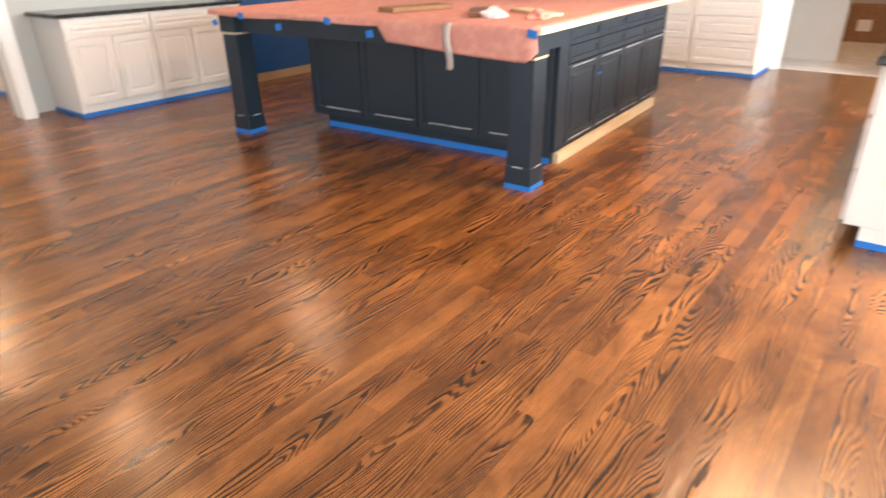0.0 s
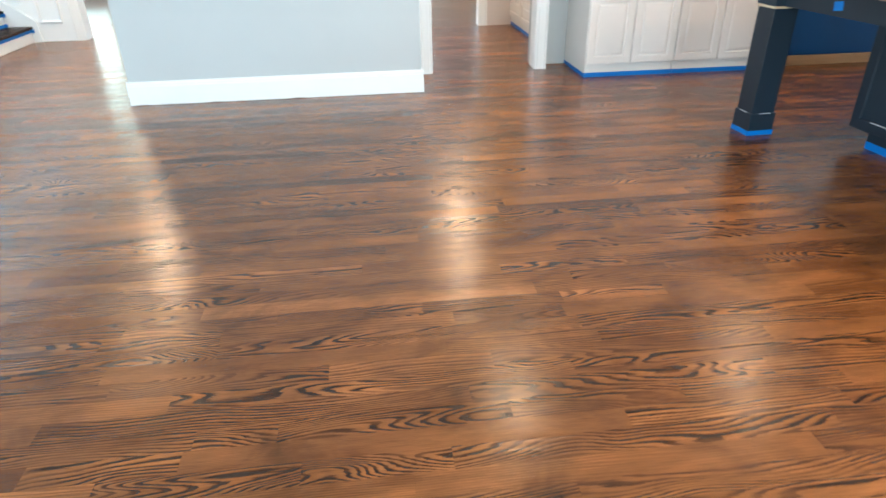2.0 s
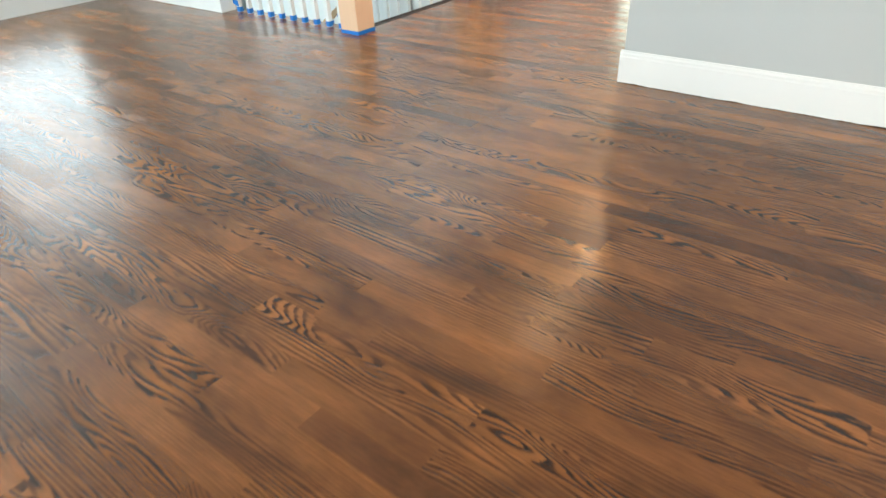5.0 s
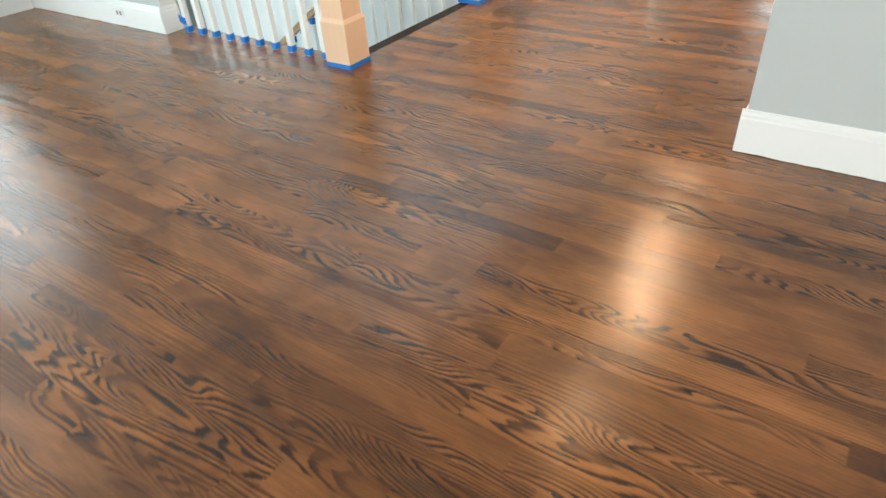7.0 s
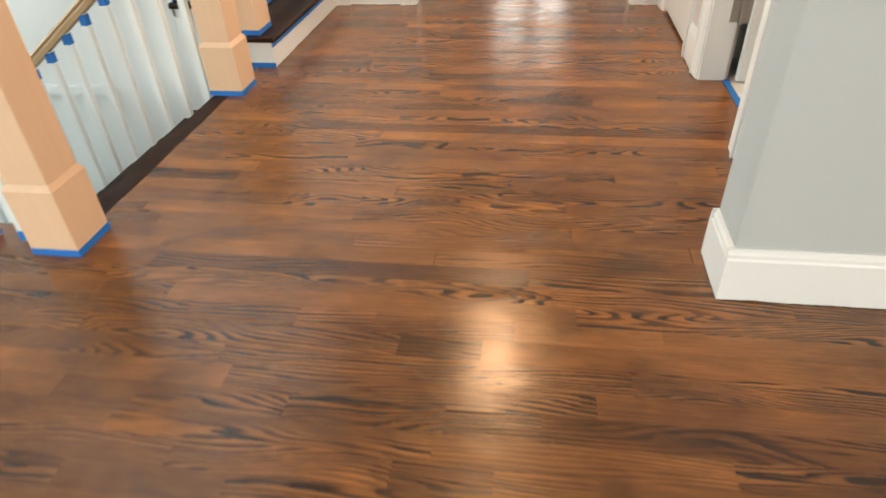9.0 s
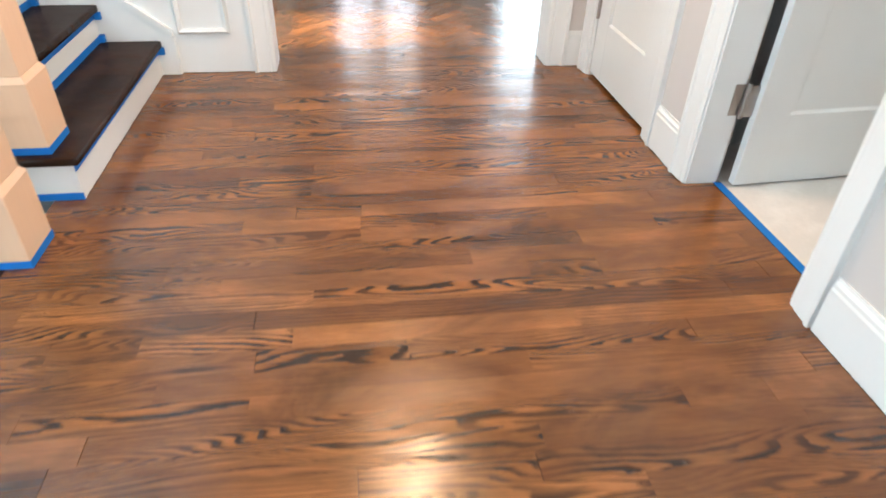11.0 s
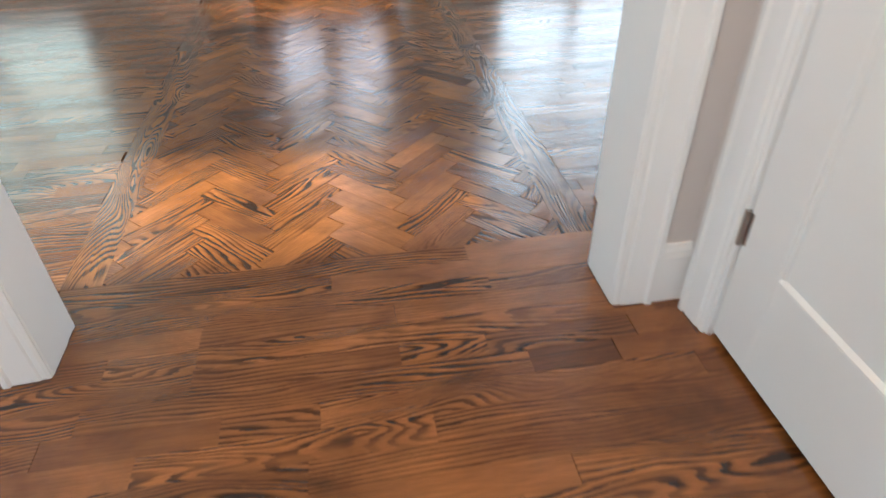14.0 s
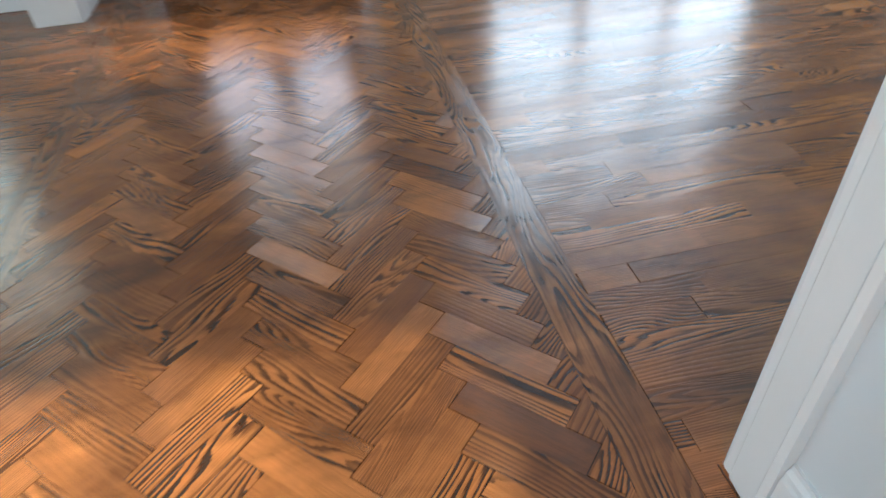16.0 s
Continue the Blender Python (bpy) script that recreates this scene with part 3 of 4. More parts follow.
def jamb(name, axis, lo, hi, d0, d1, head):
    root = tagged(new(name), "white painted door jamb lining the opening", "door jamb", "", "structure")
    t = 0.018
    for a, b in ((lo, lo + t), (hi - t, hi)):
        dims = (d0, a, 0, d1, b, head) if axis == "x" else (a, d0, 0, b, d1, head)
        part("side", boxbm(*dims, bevel=0.002), WHITE, root)
    dims = (d0, lo + t, head - t, d1, hi - t, head) if axis == "x" else (lo + t, d0, head - t, hi - t, d1, head)
    part("head", boxbm(*dims), WHITE, root)
    return root


pj = jamb("jamb_powder", "x", 10.24, 11.02, HALL_X, 5.582, 2.05)
for z in (0.30, 1.0, 1.72):
    bm = boxbm(5.540, 10.9985, z, 5.580, 11.0015, z + 0.125, bevel=0.001)
    box_into(bm, 5.580, 10.980, z, 5.634, 10.983, z + 0.125, bevel=0.001)
    bmesh.ops.create_cone(bm, cap_ends=True, segments=12, radius1=0.010, radius2=0.010, depth=0.14, matrix=Matrix.Translation((5.588, 10.988, z + 0.0625)))
    part("hinge", bm, NICKEL, pj, "satin nickel butt hinge")
casing("casing_powder", "x", HALL_X, -1, 10.245, 11.012, 2.045)
jamb("jamb_closet", "x", 11.455, 12.285, HALL_X, 5.6, 2.05)
casing("casing_closet", "x", HALL_X, -1, 11.465, 12.278, 2.045)
jamb("jamb_entry", "y", 3.675, 5.255, DOORWALL_Y, 12.625, 2.35)
casing("casing_entry", "y", DOORWALL_Y, -1, 3.69, 5.24, 2.345, 0.115)
casing("casing_entry_inner", "y", 12.625, 1, 3.69, 5.24, 2.345, 0.115)
casing("casing_foyer_east", "x", 5.415, -1, 13.02, 16.42, 2.33, 0.125)
casing("casing_foyer_west", "x", 3.452, 1, 13.02, 16.42, 2.33, 0.125)
jamb("jamb_foyer_east", "x", 13.0, 16.44, 5.415, 5.667, 2.35)
jamb("jamb_foyer_west", "x", 13.0, 16.44, 3.2, 3.452, 2.35)
skirting("y", 5.415, -1, 12.66, 12.893, 0.2)
skirting("y", 3.452, 1, 12.66, 12.893, 0.2)
skirting("y", 5.415, -1, 16.547, 16.8, 0.2)
skirting("y", 3.452, 1, 16.547, 16.8, 0.2)
jamb("jamb_passage", "y", 7.66, 8.66, 9.86, 10.06, 2.15)
casing("casing_passage", "y", 9.87, -1, 7.68, 8.64, 2.145, 0.11)
jamb("jamb_dining", "y", 7.66, 8.57, DOORWALL_Y, 12.625, 2.15)
casing("casing_dining", "y", DOORWALL_Y, -1, 7.68, 8.55, 2.145, 0.11)
jamb("jamb_utility", "x", 3.72, 4.86, 15.0, 15.14, 2.15)
casing("casing_utility", "x", 15.0, -1, 3.73, 4.85, 2.145, 0.11)

# ---------------------------------------------------------------- doors


def panel_door(name, width, height, label, hinged=True):
    """Two-panel painted door leaf in the x-z plane, from x 0 (hinge) to width, 35 mm thick, with hinges."""
    root = tagged(new(name), label, "door", "", "structure")
    t = 0.035
    stile = 0.15
    panels = [(0.295, 0.93), (1.05, height - 0.13)]
    part("stile", boxbm(0, 0, 0, stile, t, height, bevel=0.003), WHITE, root)
    part("stile", boxbm(width - stile, 0, 0, width, t, height, bevel=0.003), WHITE, root)
    for z0, z1 in ((0, 0.295), (0.93, 1.05), (height - 0.13, height)):
        part("rail", boxbm(stile, 0.001, z0, width - stile, t - 0.001, z1), WHITE, root)
    for z0, z1 in panels:
        part("panel", boxbm(stile, 0.011, z0, width - stile, t - 0.011, z1), WHITE, root)
        for y0, y1 in ((0.004, 0.011), (t - 0.011, t - 0.004)):
            bm = bmesh.new()
            ya, yb = (0.0015, 0.011) if y0 < 0.01 else (t - 0.0015, t - 0.011)
            prism(bm, [(ya, z0), (yb, z0), (yb, z0 + 0.014), (ya, z0 + 0.004)], "x", stile, width - stile)
            part("moulding", bm, WHITE, root)
            part("moulding", boxbm(stile, y0, z1 - 0.014, width - stile, y1, z1, bevel=0.003), WHITE, root)
            part("moulding", boxbm(stile, y0, z0 + 0.014, stile + 0.014, y1, z1 - 0.014, bevel=0.003), WHITE, root)
            part("moulding", boxbm(width - stile - 0.014, y0, z0 + 0.014, width - stile, y1, z1 - 0.014, bevel=0.003), WHITE, root)
    for z in (0.345, 1.05, height - 0.25) if hinged else ():
        bm = bmesh.new()
        bmesh.ops.create_cone(bm, cap_ends=True, segments=12, radius1=0.008, radius2=0.008, depth=0.1, matrix=Matrix.Translation((-0.004, -0.006, z)))
        box_into(bm, -0.002, -0.002, z - 0.045, 0.014, 0.0, z + 0.045)
        part("hinge", bm, NICKEL, root, "satin nickel butt hinge")
    return root


d = panel_door("door_closet", 0.782, 2.02, "closed white two-panel closet door")
d.matrix_world = pose(HALL_X + 0.010, 12.262, 0.021, 0, 0, -90)
d = panel_door("door_powder", 0.735, 2.02, "open white two-panel door to the powder room", False)
d.matrix_world = pose(5.630, 10.955, 0.012, 0, 0, 3.5)

structure("floor_powder", boxbm(5.605, 10.06, -0.02, 7.3, 11.34, 0.002), TILE, "white marble tiled floor", "floor")
structure("floor_utility", boxbm(15.06, 2.6, -0.02, 18.9, 5.6, 0.003), TILE, "white tiled floor", "floor")


tagged(part("masking_tape", boxbm(5.572, 10.262, 0.0005, 5.604, 11.0, 0.004), TAPE), "blue masking tape along the powder room threshold", "tape")


# ---------------------------------------------------------------- stairs
def newel(x, y, z, label):
    """Boxed newel post with a wider plinth, bevelled shoulder, shaft and cap, taped at its foot."""
    root = thing("newel_post", label, "newel post", "newel posts", (x, y, z))
    h = 0.092
    bm = bmesh.new()
    box_into(bm, -h, -h, 0.0, h, h, 0.262, bevel=0.003)
    part("plinth", bm, MAPLE, root)
    bm = bmesh.new()
    lo = [bm.verts.new((sx * h, sy * h, 0.262)) for sx, sy in ((-1, -1), (1, -1), (1, 1), (-1, 1))]
    s = 0.079
    hi = [bm.verts.new((sx * s, sy * s, 0.283)) for sx, sy in ((-1, -1), (1, -1), (1, 1), (-1, 1))]
    for i in range(4):
        bm.faces.new((lo[i], lo[(i + 1) % 4], hi[(i + 1) % 4], hi[i]))
    bm.faces.new(hi)
    part("shoulder", bm, MAPLE, root)
    part("shaft", boxbm(-s, -s, 0.283, s, s, 1.02, bevel=0.003), MAPLE, root)
    part("cap", boxbm(-0.1, -0.1, 1.02, 0.1, 0.1, 1.06, bevel=0.008), MAPLE, root)
    e = h + 0.0015
    part("tape", boxbm(-e, -e, 0.0005, e, e, 0.028), TAPE, root, "blue masking tape round the foot")
    return root


newel(2.957, 9.325, 0, "square raw maple newel post at the stair head")
newel(2.965, 10.765, 0, "square raw maple newel post at the stair head")


def baluster(x, y, z0, z1, taped_foot=True):
    root = thing("baluster", "slim square white baluster with blue taped end", "baluster", "balusters", (x, y, z0))
    s = 0.0185
    part("spindle", boxbm(-s, -s, 0, s, s, z1 - z0, bevel=0.002), WHITE, root)
    e = s + 0.0012
    if taped_foot:
        part("tape", boxbm(-e, -e, 0.004, e, e, 0.045), TAPE, root, "blue masking tape")
    else:
        part("tape", boxbm(-e, -e, z1 - z0 - 0.06, e, e, z1 - z0 - 0.004), TAPE, root, "blue masking tape")
    return root


for i in range(10):
    bal = baluster(1.454 + i * 0.1473, 9.325, 0, 0.92)
    if i == 0:
        bm = boxbm(-0.060, -0.0195, 0.045, 0.016, -0.018, 0.10)
        for v in bm.verts:
            v.co.z += 0.06 * max(0.0, -v.co.x - 0.01) * 8
        part("tape", bm, TAPE, bal, "loose flap of blue masking tape")


def handrail(p, q, label):
    """Moulded rail from p to q with a rounded top."""
    root = thing("handrail", label, "handrail", "", p)
    d_ = Vector(q) - Vector(p)
    ln = d_.length
    bm = bmesh.new()
    prof = [(-0.03, -0.028), (0.03, -0.028), (0.031, -0.005), (0.026, 0.005), (0.032, 0.016), (0.022, 0.028), (0, 0.033), (-0.022, 0.028), (-0.032, 0.016), (-0.026, 0.005), (-0.031, -0.005)]
    prism(bm, prof, "x", 0, ln)
    ob = part("rail", bm, RAIL, root)
    ob.matrix_local = d_.to_track_quat('X', 'Z').to_matrix().to_4x4()
    return root


handrail((1.32, 9.325, 0.948), (2.878, 9.325, 0.948), "raw oak handrail over the landing balusters")

# descending flight, leading away west from the landing's edge
RISE, RUN = 0.187, 0.265
flight = thing("stair_down", "descending stair with dark stained treads and white risers", "staircase", "", (2.89, 10.1, 0))
for i in range(12):
    zt = -RISE * (i + 1)
    x1 = -RUN * i
    part("tread", boxbm(x1 - RUN - 0.02, -0.68, zt - 0.03, x1, 0.80, zt, bevel=0.006), OAK_DARK, flight, "dark stained oak tread")
    part("riser", boxbm(x1 - 0.018, -0.68, zt + 0.0, x1, 0.80, zt + RISE - 0.03), WHITE, flight)
rail_a, rail_b = (2.87, 10.80, 0.905), (2.87 - 3.0, 10.80, 0.905 - 3.0 * RISE / RUN)
handrail(rail_a, rail_b, "raw oak handrail down the lower flight")
for i in range(16):
    x = 2.78 - i * 0.1475
    step = int((2.89 - x) / RUN)
    zt = -RISE * (step + 1)
    zr = 0.875 - (2.87 - x) * RISE / RUN
    baluster(x, 10.80, zt, zr, False)

# ascending flight against the panelled wall
up = thing("stair_up", "ascending stair with dark stained oak treads and white risers", "staircase", "", (3.085, 11.10, 0))
for i in range(14):
    x1 = -0.27 * i
    zt = RISE * (i + 1)
    part("riser", boxbm(x1 - 0.02, 0.0, zt - RISE, x1, 1.318, zt - 0.034), WHITE, up)
    part("tread", boxbm(x1 - 0.27 - 0.02, -0.03, zt - 0.034, x1 + 0.03, 1.318, zt, bevel=0.012), OAK_DARK, up, "dark stained oak tread with rounded nosing")
    part("tape", boxbm(x1 + 0.0005, 0.0, zt - 0.070, x1 + 0.002, 1.318, zt - 0.035), TAPE, up, "blue masking tape under the nosing")
    part("tape", boxbm(x1 + 0.002, 1.298, zt - 0.072, x1 + 0.036, 1.3175, zt - 0.036), TAPE, up, "folded end of blue masking tape")
    if i:
        part("tape", boxbm(x1 + 0.0005, 0.0, zt - RISE + 0.001, x1 + 0.003, 1.318, zt - RISE + 0.034), TAPE, up, "blue masking tape at the riser's foot")
        part("tape", boxbm(x1 + 0.003, 1.288, zt - RISE + 0.001, x1 + 0.028, 1.3175, zt - RISE + 0.038), TAPE, up, "folded end of blue masking tape")
    part("stringer_block", boxbm(x1 - 0.27, 0.0, max(0, zt - RISE * 2), x1 - 0.021, 0.02, zt - 0.034), WHITE, up)
part("tape", boxbm(-0.16, -0.0025, 0.0005, 0.0025, -0.0005, 0.03), TAPE, up, "blue masking tape at the floor")
newel(2.93, 11.20, RISE, "square raw maple newel post on the starting step")
for i in range(1, 10):
    for k in (0.06, 0.195):
        baluster(3.085 - 0.27 * i - k, 11.135, RISE * (i + 1), RISE * (i + 1) + 0.82 + RISE * k / 0.27)
handrail((2.86, 11.135, RISE + 0.95), (2.86 - 2.7, 11.135, RISE + 0.95 + 2.7 * RISE / 0.27), "raw oak handrail of the upper flight")
wall("wall_up_stair_stop", (-2.5, 11.1, -0.05, -0.9, 12.44, 0.0), WHITE, GREY)


# ---------------------------------------------------------------- ceiling downlights
m_, ns_, ls_, b_ = mat_new("lamp_lens")
b_.inputs["Emission Color"].default_value = (1.0, 0.82, 0.60, 1)
b_.inputs["Emission Strength"].default_value = 4.0
LENS_MAT = m_


def downlight(x, y):
    root = thing("recessed_downlight", "round recessed ceiling downlight, switched on", "ceiling light", "recessed downlights", (x, y, CEIL_Z))
    bm = bmesh.new()
    seg = 20
    rings = []
    for r_, z in ((0.092, 0.0), (0.088, -0.006), (0.074, -0.007), (0.068, -0.001)):
        rings.append([bm.verts.new((r_ * math.cos(2 * math.pi * k / seg), r_ * math.sin(2 * math.pi * k / seg), z)) for k in range(seg)])
    for a, b in zip(rings, rings[1:]):
        for k in range(seg):
            bm.faces.new((a[k], a[(k + 1) % seg], b[(k + 1) % seg], b[k]))
    part("trim_ring", bm, WHITE, root, "", True)
    bm = bmesh.new()
    bmesh.ops.create_circle(bm, cap_ends=True, segments=seg, radius=0.068, matrix=Matrix.Translation((0, 0, -0.0015)))
    part("lens", bm, LENS_MAT, root, "glowing frosted lens")
    return root


# the fixtures over the entry's floor pools are added along with their spots
for cx, cy in [p[:2] for p in CANS + POOL_SPOTS] + [(6.4, 10.6)]:
    downlight(cx, cy)

# skirting of the stair wall: closed stringer board, wainscot panels and raking trim
stairwall = tagged(new("wainscot"), "white painted wainscot with moulded panels along the stair", "wainscot", "", "structure")
SL = RISE / 0.27
bm = bmesh.new()
prism(bm, [(3.165, 0.0), (3.165, 0.215), (3.03, 0.325), (0.03, 0.325 + 3.0 * SL), (0.03, 3.0 * SL - 0.1), (3.05, 0.0)], "y", 12.419, 12.4395)
part("skirt_board", bm, WHITE, stairwall)
bm = bmesh.new()
prism(bm, [(3.178, 0.205), (3.178, 0.238), (3.03, 0.356), (0.03, 0.356 + 3.0 * SL), (0.03, 0.3255 + 3.0 * SL), (3.03, 0.3255)], "y", 12.410, 12.4395)
part("raking_moulding", bm, WHITE, stairwall)
part("upright_moulding", boxbm(3.1655, 12.412, 0, 3.186, 12.4395, 0.204, bevel=0.004), WHITE, stairwall)


def panel_moulding(x0, x1, z0, z1, slope=0.0):
    """A picture-frame moulding on the stair wall; slope raises its west side."""
    w = 0.032
    bm = bmesh.new()
    rise = slope * (x1 - x0)
    outer = [(x0, z0 + rise), (x1, z0), (x1, z1), (x0, z1)]
    inner = [(x0 + w, z0 + rise - slope * w + w * (1 + slope * 0.5)), (x1 - w, z0 + w + slope * w), (x1 - w, z1 - w), (x0 + w, z1 - w)]
    for i in range(4):
        j = (i + 1) % 4
        mid = [((outer[k][0] * 0.55 + inner[k][0] * 0.45), (outer[k][1] * 0.55 + inner[k][1] * 0.45)) for k in (i, j)]
        a = [bm.verts.new((p[0], 12.4395, p[1])) for p in (outer[i], outer[j])]
        b = [bm.verts.new((p[0], 12.418, p[1])) for p in mid]
        c = [bm.verts.new((p[0], 12.427, p[1])) for p in (inner[i], inner[j])]
        e = [bm.verts.new((p[0], 12.4395, p[1])) for p in (inner[i], inner[j])]
        for q0, q1 in ((a, b), (b, c), (c, e)):
            bm.faces.new((q0[0], q0[1], q1[1], q1[0]))
    part("panel_moulding", bm, WHITE, stairwall)


panel_moulding(3.20, 3.475, 0.212, 1.25)
panel_moulding(2.40, 3.06, 0.44, 1.9, 0.69)
panel_moulding(1.70, 2.32, 0.99, 2.4, 0.69)

# ---------------------------------------------------------------- kitchen island
island = thing("kitchen_island", "charcoal blue painted kitchen island with corner legs", "kitchen island", "", (0, 0, 0))
IX0, IX1, IY0, IY1 = 10.22, 12.40, 5.20, 7.46
ISLAND_TURN = pose(9.66, 5.114, 0, 0, 0, 3.0) @ pose(-9.66, -5.114, 0)   # the island stands a little askew to the walls
island.matrix_world = ISLAND_TURN
TOPZ = 0.968
WF = IX0 - 0.045     # west face, overhanging the recessed plinth
part("body", boxbm(WF, IY0 + 0.02, 0.11, IX1, IY1, TOPZ - 0.04, bevel=0.002), NAVY, island)
part("plinth", boxbm(IX0, IY0 + 0.05, 0.0, IX1 - 0.05, IY1 - 0.12, 0.109), NAVY, island)


def shaker(x, y0, y1, z0, z1, parent, mat, axis="x", out=-1, name="door", raised=False, label=""):
    """A framed door or drawer front standing 20 mm proud of a face across the axis."""
    f = min(0.055, (z1 - z0) * 0.28)
    rings = [(0, 0), (0, 0.0185), (0.0015, 0.02), (f, 0.02), (f + 0.004, 0.0105)]
    if raised and (z1 - z0) > 0.12:
        rings += [(f + 0.014, 0.0095), (f + 0.030, 0.017)]
    bm = ring_panel(y0, y1, z0, z1, rings, x, out, axis)
    return part(name, bm, mat, parent, label)


# seating side: four framed panels and a base rail
span = (IY1 - IY0 - 0.06) / 4
for i in range(4):
    shaker(WF, IY0 + 0.04 + i * span, IY0 + 0.03 + (i + 1) * span, 0.125, 0.87, island, NAVY, "x", -1, "side_panel")
for i in range(4):
    y = IY0 + 0.12 + i * 0.53
    part("worn_edge", boxbm(WF - 0.0215, y, 0.178, WF - 0.012, y + 0.38, 0.183), PRIMER, island, "pale worn edge of the panel moulding")
part("masking_tape", boxbm(IX0 - 0.0015, IY0 + 0.052, 0.0005, IX0 - 0.0003, IY1 - 0.12, 0.045), TAPE, island, "blue masking tape along the base")
# working side: drawers over doors
wd = (IX1 - IX0 - 0.12) / 4
part("corner_stile", boxbm(WF - 0.004, IY0, 0.105, IX0 + 0.1, IY0 + 0.1, TOPZ - 0.042, bevel=0.003), NAVY, island)
for i in range(4):
    a = IX0 + 0.11 + i * wd
    shaker(IY0 + 0.02, a, a + wd - 0.008, 0.13, 0.66, island, NAVY, "y", -1, "door", True)
    shaker(IY0 + 0.02, a, a + wd - 0.008, 0.67, 0.78, island, NAVY, "y", -1, "drawer_front", True)
    shaker(IY0 + 0.02, a, a + wd - 0.008, 0.79, 0.90, island, NAVY, "y", -1, "drawer_front", True)
for i in range(4):
    a = IX0 + 0.11 + i * wd
    part("worn_edge", boxbm(a + 0.06, IY0 - 0.0015, 0.140, a + wd - 0.07, IY0 + 0.009, 0.147), PRIMER, island, "pale worn edge of the panel moulding")
    part("worn_edge", boxbm(a + 0.06, IY0 - 0.0015, 0.640, a + wd - 0.07, IY0 + 0.009, 0.645), PRIMER, island, "pale worn edge of the panel moulding")
part("masking_tape", boxbm(IX0 + 0.62, IY0 - 0.0015, 0.52, IX0 + 0.70, IY0 - 0.0003, 0.535), TAPE, island, "torn dab of blue masking tape")
part("base_strip", boxbm(IX0 + 0.04, IY0 + 0.005, 0.0, IX1 - 0.05, IY0 + 0.048, 0.075, bevel=0.003), RAWWOOD, island, "unpainted pine base strip")
part("outlet", boxbm(WF - 0.026, 6.26, 0.80, WF - 0.0195, 6.38, 0.85, bevel=0.003), WHITE, island, "white outlet cover")


def island_leg(x, y):
    leg = part("leg", boxbm(x, y, 0.03, x + 0.16, y + 0.16, 0.80, bevel=0.003), NAVY, island)
    part("foot_block", boxbm(x - 0.009, y - 0.009, 0.0, x + 0.169, y + 0.169, 0.145, bevel=0.004), NAVY, leg)
    part("bead", boxbm(x - 0.0098, y + 0.045, 0.1405, x - 0.006, y + 0.115, 0.1465), PRIMER, leg, "worn pale paint line")
    part("bead", boxbm(x + 0.05, y - 0.0098, 0.1405, x + 0.125, y - 0.006, 0.1465), PRIMER, leg, "worn pale paint line")
    part("collar", boxbm(x - 0.006, y - 0.006, 0.785, x + 0.166, y + 0.166, 0.80, bevel=0.003), RAWWOOD, leg, "unpainted collar bead")
    part("head_block", boxbm(x - 0.009, y - 0.009, 0.80, x + 0.169, y + 0.169, TOPZ - 0.04, bevel=0.003), NAVY, leg)
    part("tape", boxbm(x - 0.0105, y - 0.0105, 0.0005, x + 0.1705, y + 0.1705, 0.032), TAPE, leg, "blue masking tape round the foot")


island_leg(9.669, 5.123)
island_leg(9.669, 7.715)
part("apron", boxbm(9.72, 5.292, 0.80, 9.74, 7.705, TOPZ - 0.04, bevel=0.002), NAVY, island)
part("apron", boxbm(9.838, 5.19, 0.80, WF - 0.005, 5.21, TOPZ - 0.04), NAVY, island)
part("apron", boxbm(9.838, 7.79, 0.80, 12.3, 7.81, TOPZ - 0.04), NAVY, island)
top = tagged(part("island_countertop", boxbm(9.61, 5.06, TOPZ - 0.038, 12.46, 7.93, TOPZ, bevel=0.005), RAWWOOD), "plywood island top under protective paper", "countertop")
top.matrix_world = ISLAND_TURN


def paper_sheet(name, x0, x1, y0, y1, z, drop, label):
    """Rosin paper over the top that folds down over the front edge, longer and lifted at one corner."""
    bm = bmesh.new()
    cols, rows = 40, 10
    grid = []
    for i in range(cols + 1):
        v = i / cols
        y = y0 + (y1 - y0) * v
        col = [bm.verts.new((x1, y, z)), bm.verts.new((x0, y, z))]
        d = drop(v)
        for r in range(1, rows + 1):
            s = r / rows
            w = 0.012 * math.sin(v * 23 + s * 2) * s
            col.append(bm.verts.new((x0 - 0.006 - 0.02 * s * (1 - s) - w * 0.6 - 0.03 * s * d, y + 0.006 * math.sin(s * 5 + v * 9), z - d * s)))
        grid.append(col)
    for i in range(cols):
        for r in range(rows + 1):
            bm.faces.new((grid[i][r], grid[i + 1][r], grid[i + 1][r + 1], grid[i][r + 1]))
    ob = tagged(part(name, bm, ROSIN, None, "", True), label, "paper")
    mod = ob.modifiers.new("thick", 'SOLIDIFY')
    mod.thickness = 0.0012
    return ob


def front_drop(v):
    base = 0.042 + 0.006 * math.sin(v * 17)
    if v > 0.385:
        return base
    return 0.19 - 0.045 * v / 0.385 + 0.008 * math.sin(v * 14) - (0.06 if v < 0.02 else 0.0)


paper_sheet("rosin_paper", 9.606, 12.3, 5.07, 7.92, TOPZ + 0.003, front_drop, "pink rosin paper draped over the island top, taped down").matrix_world = ISLAND_TURN
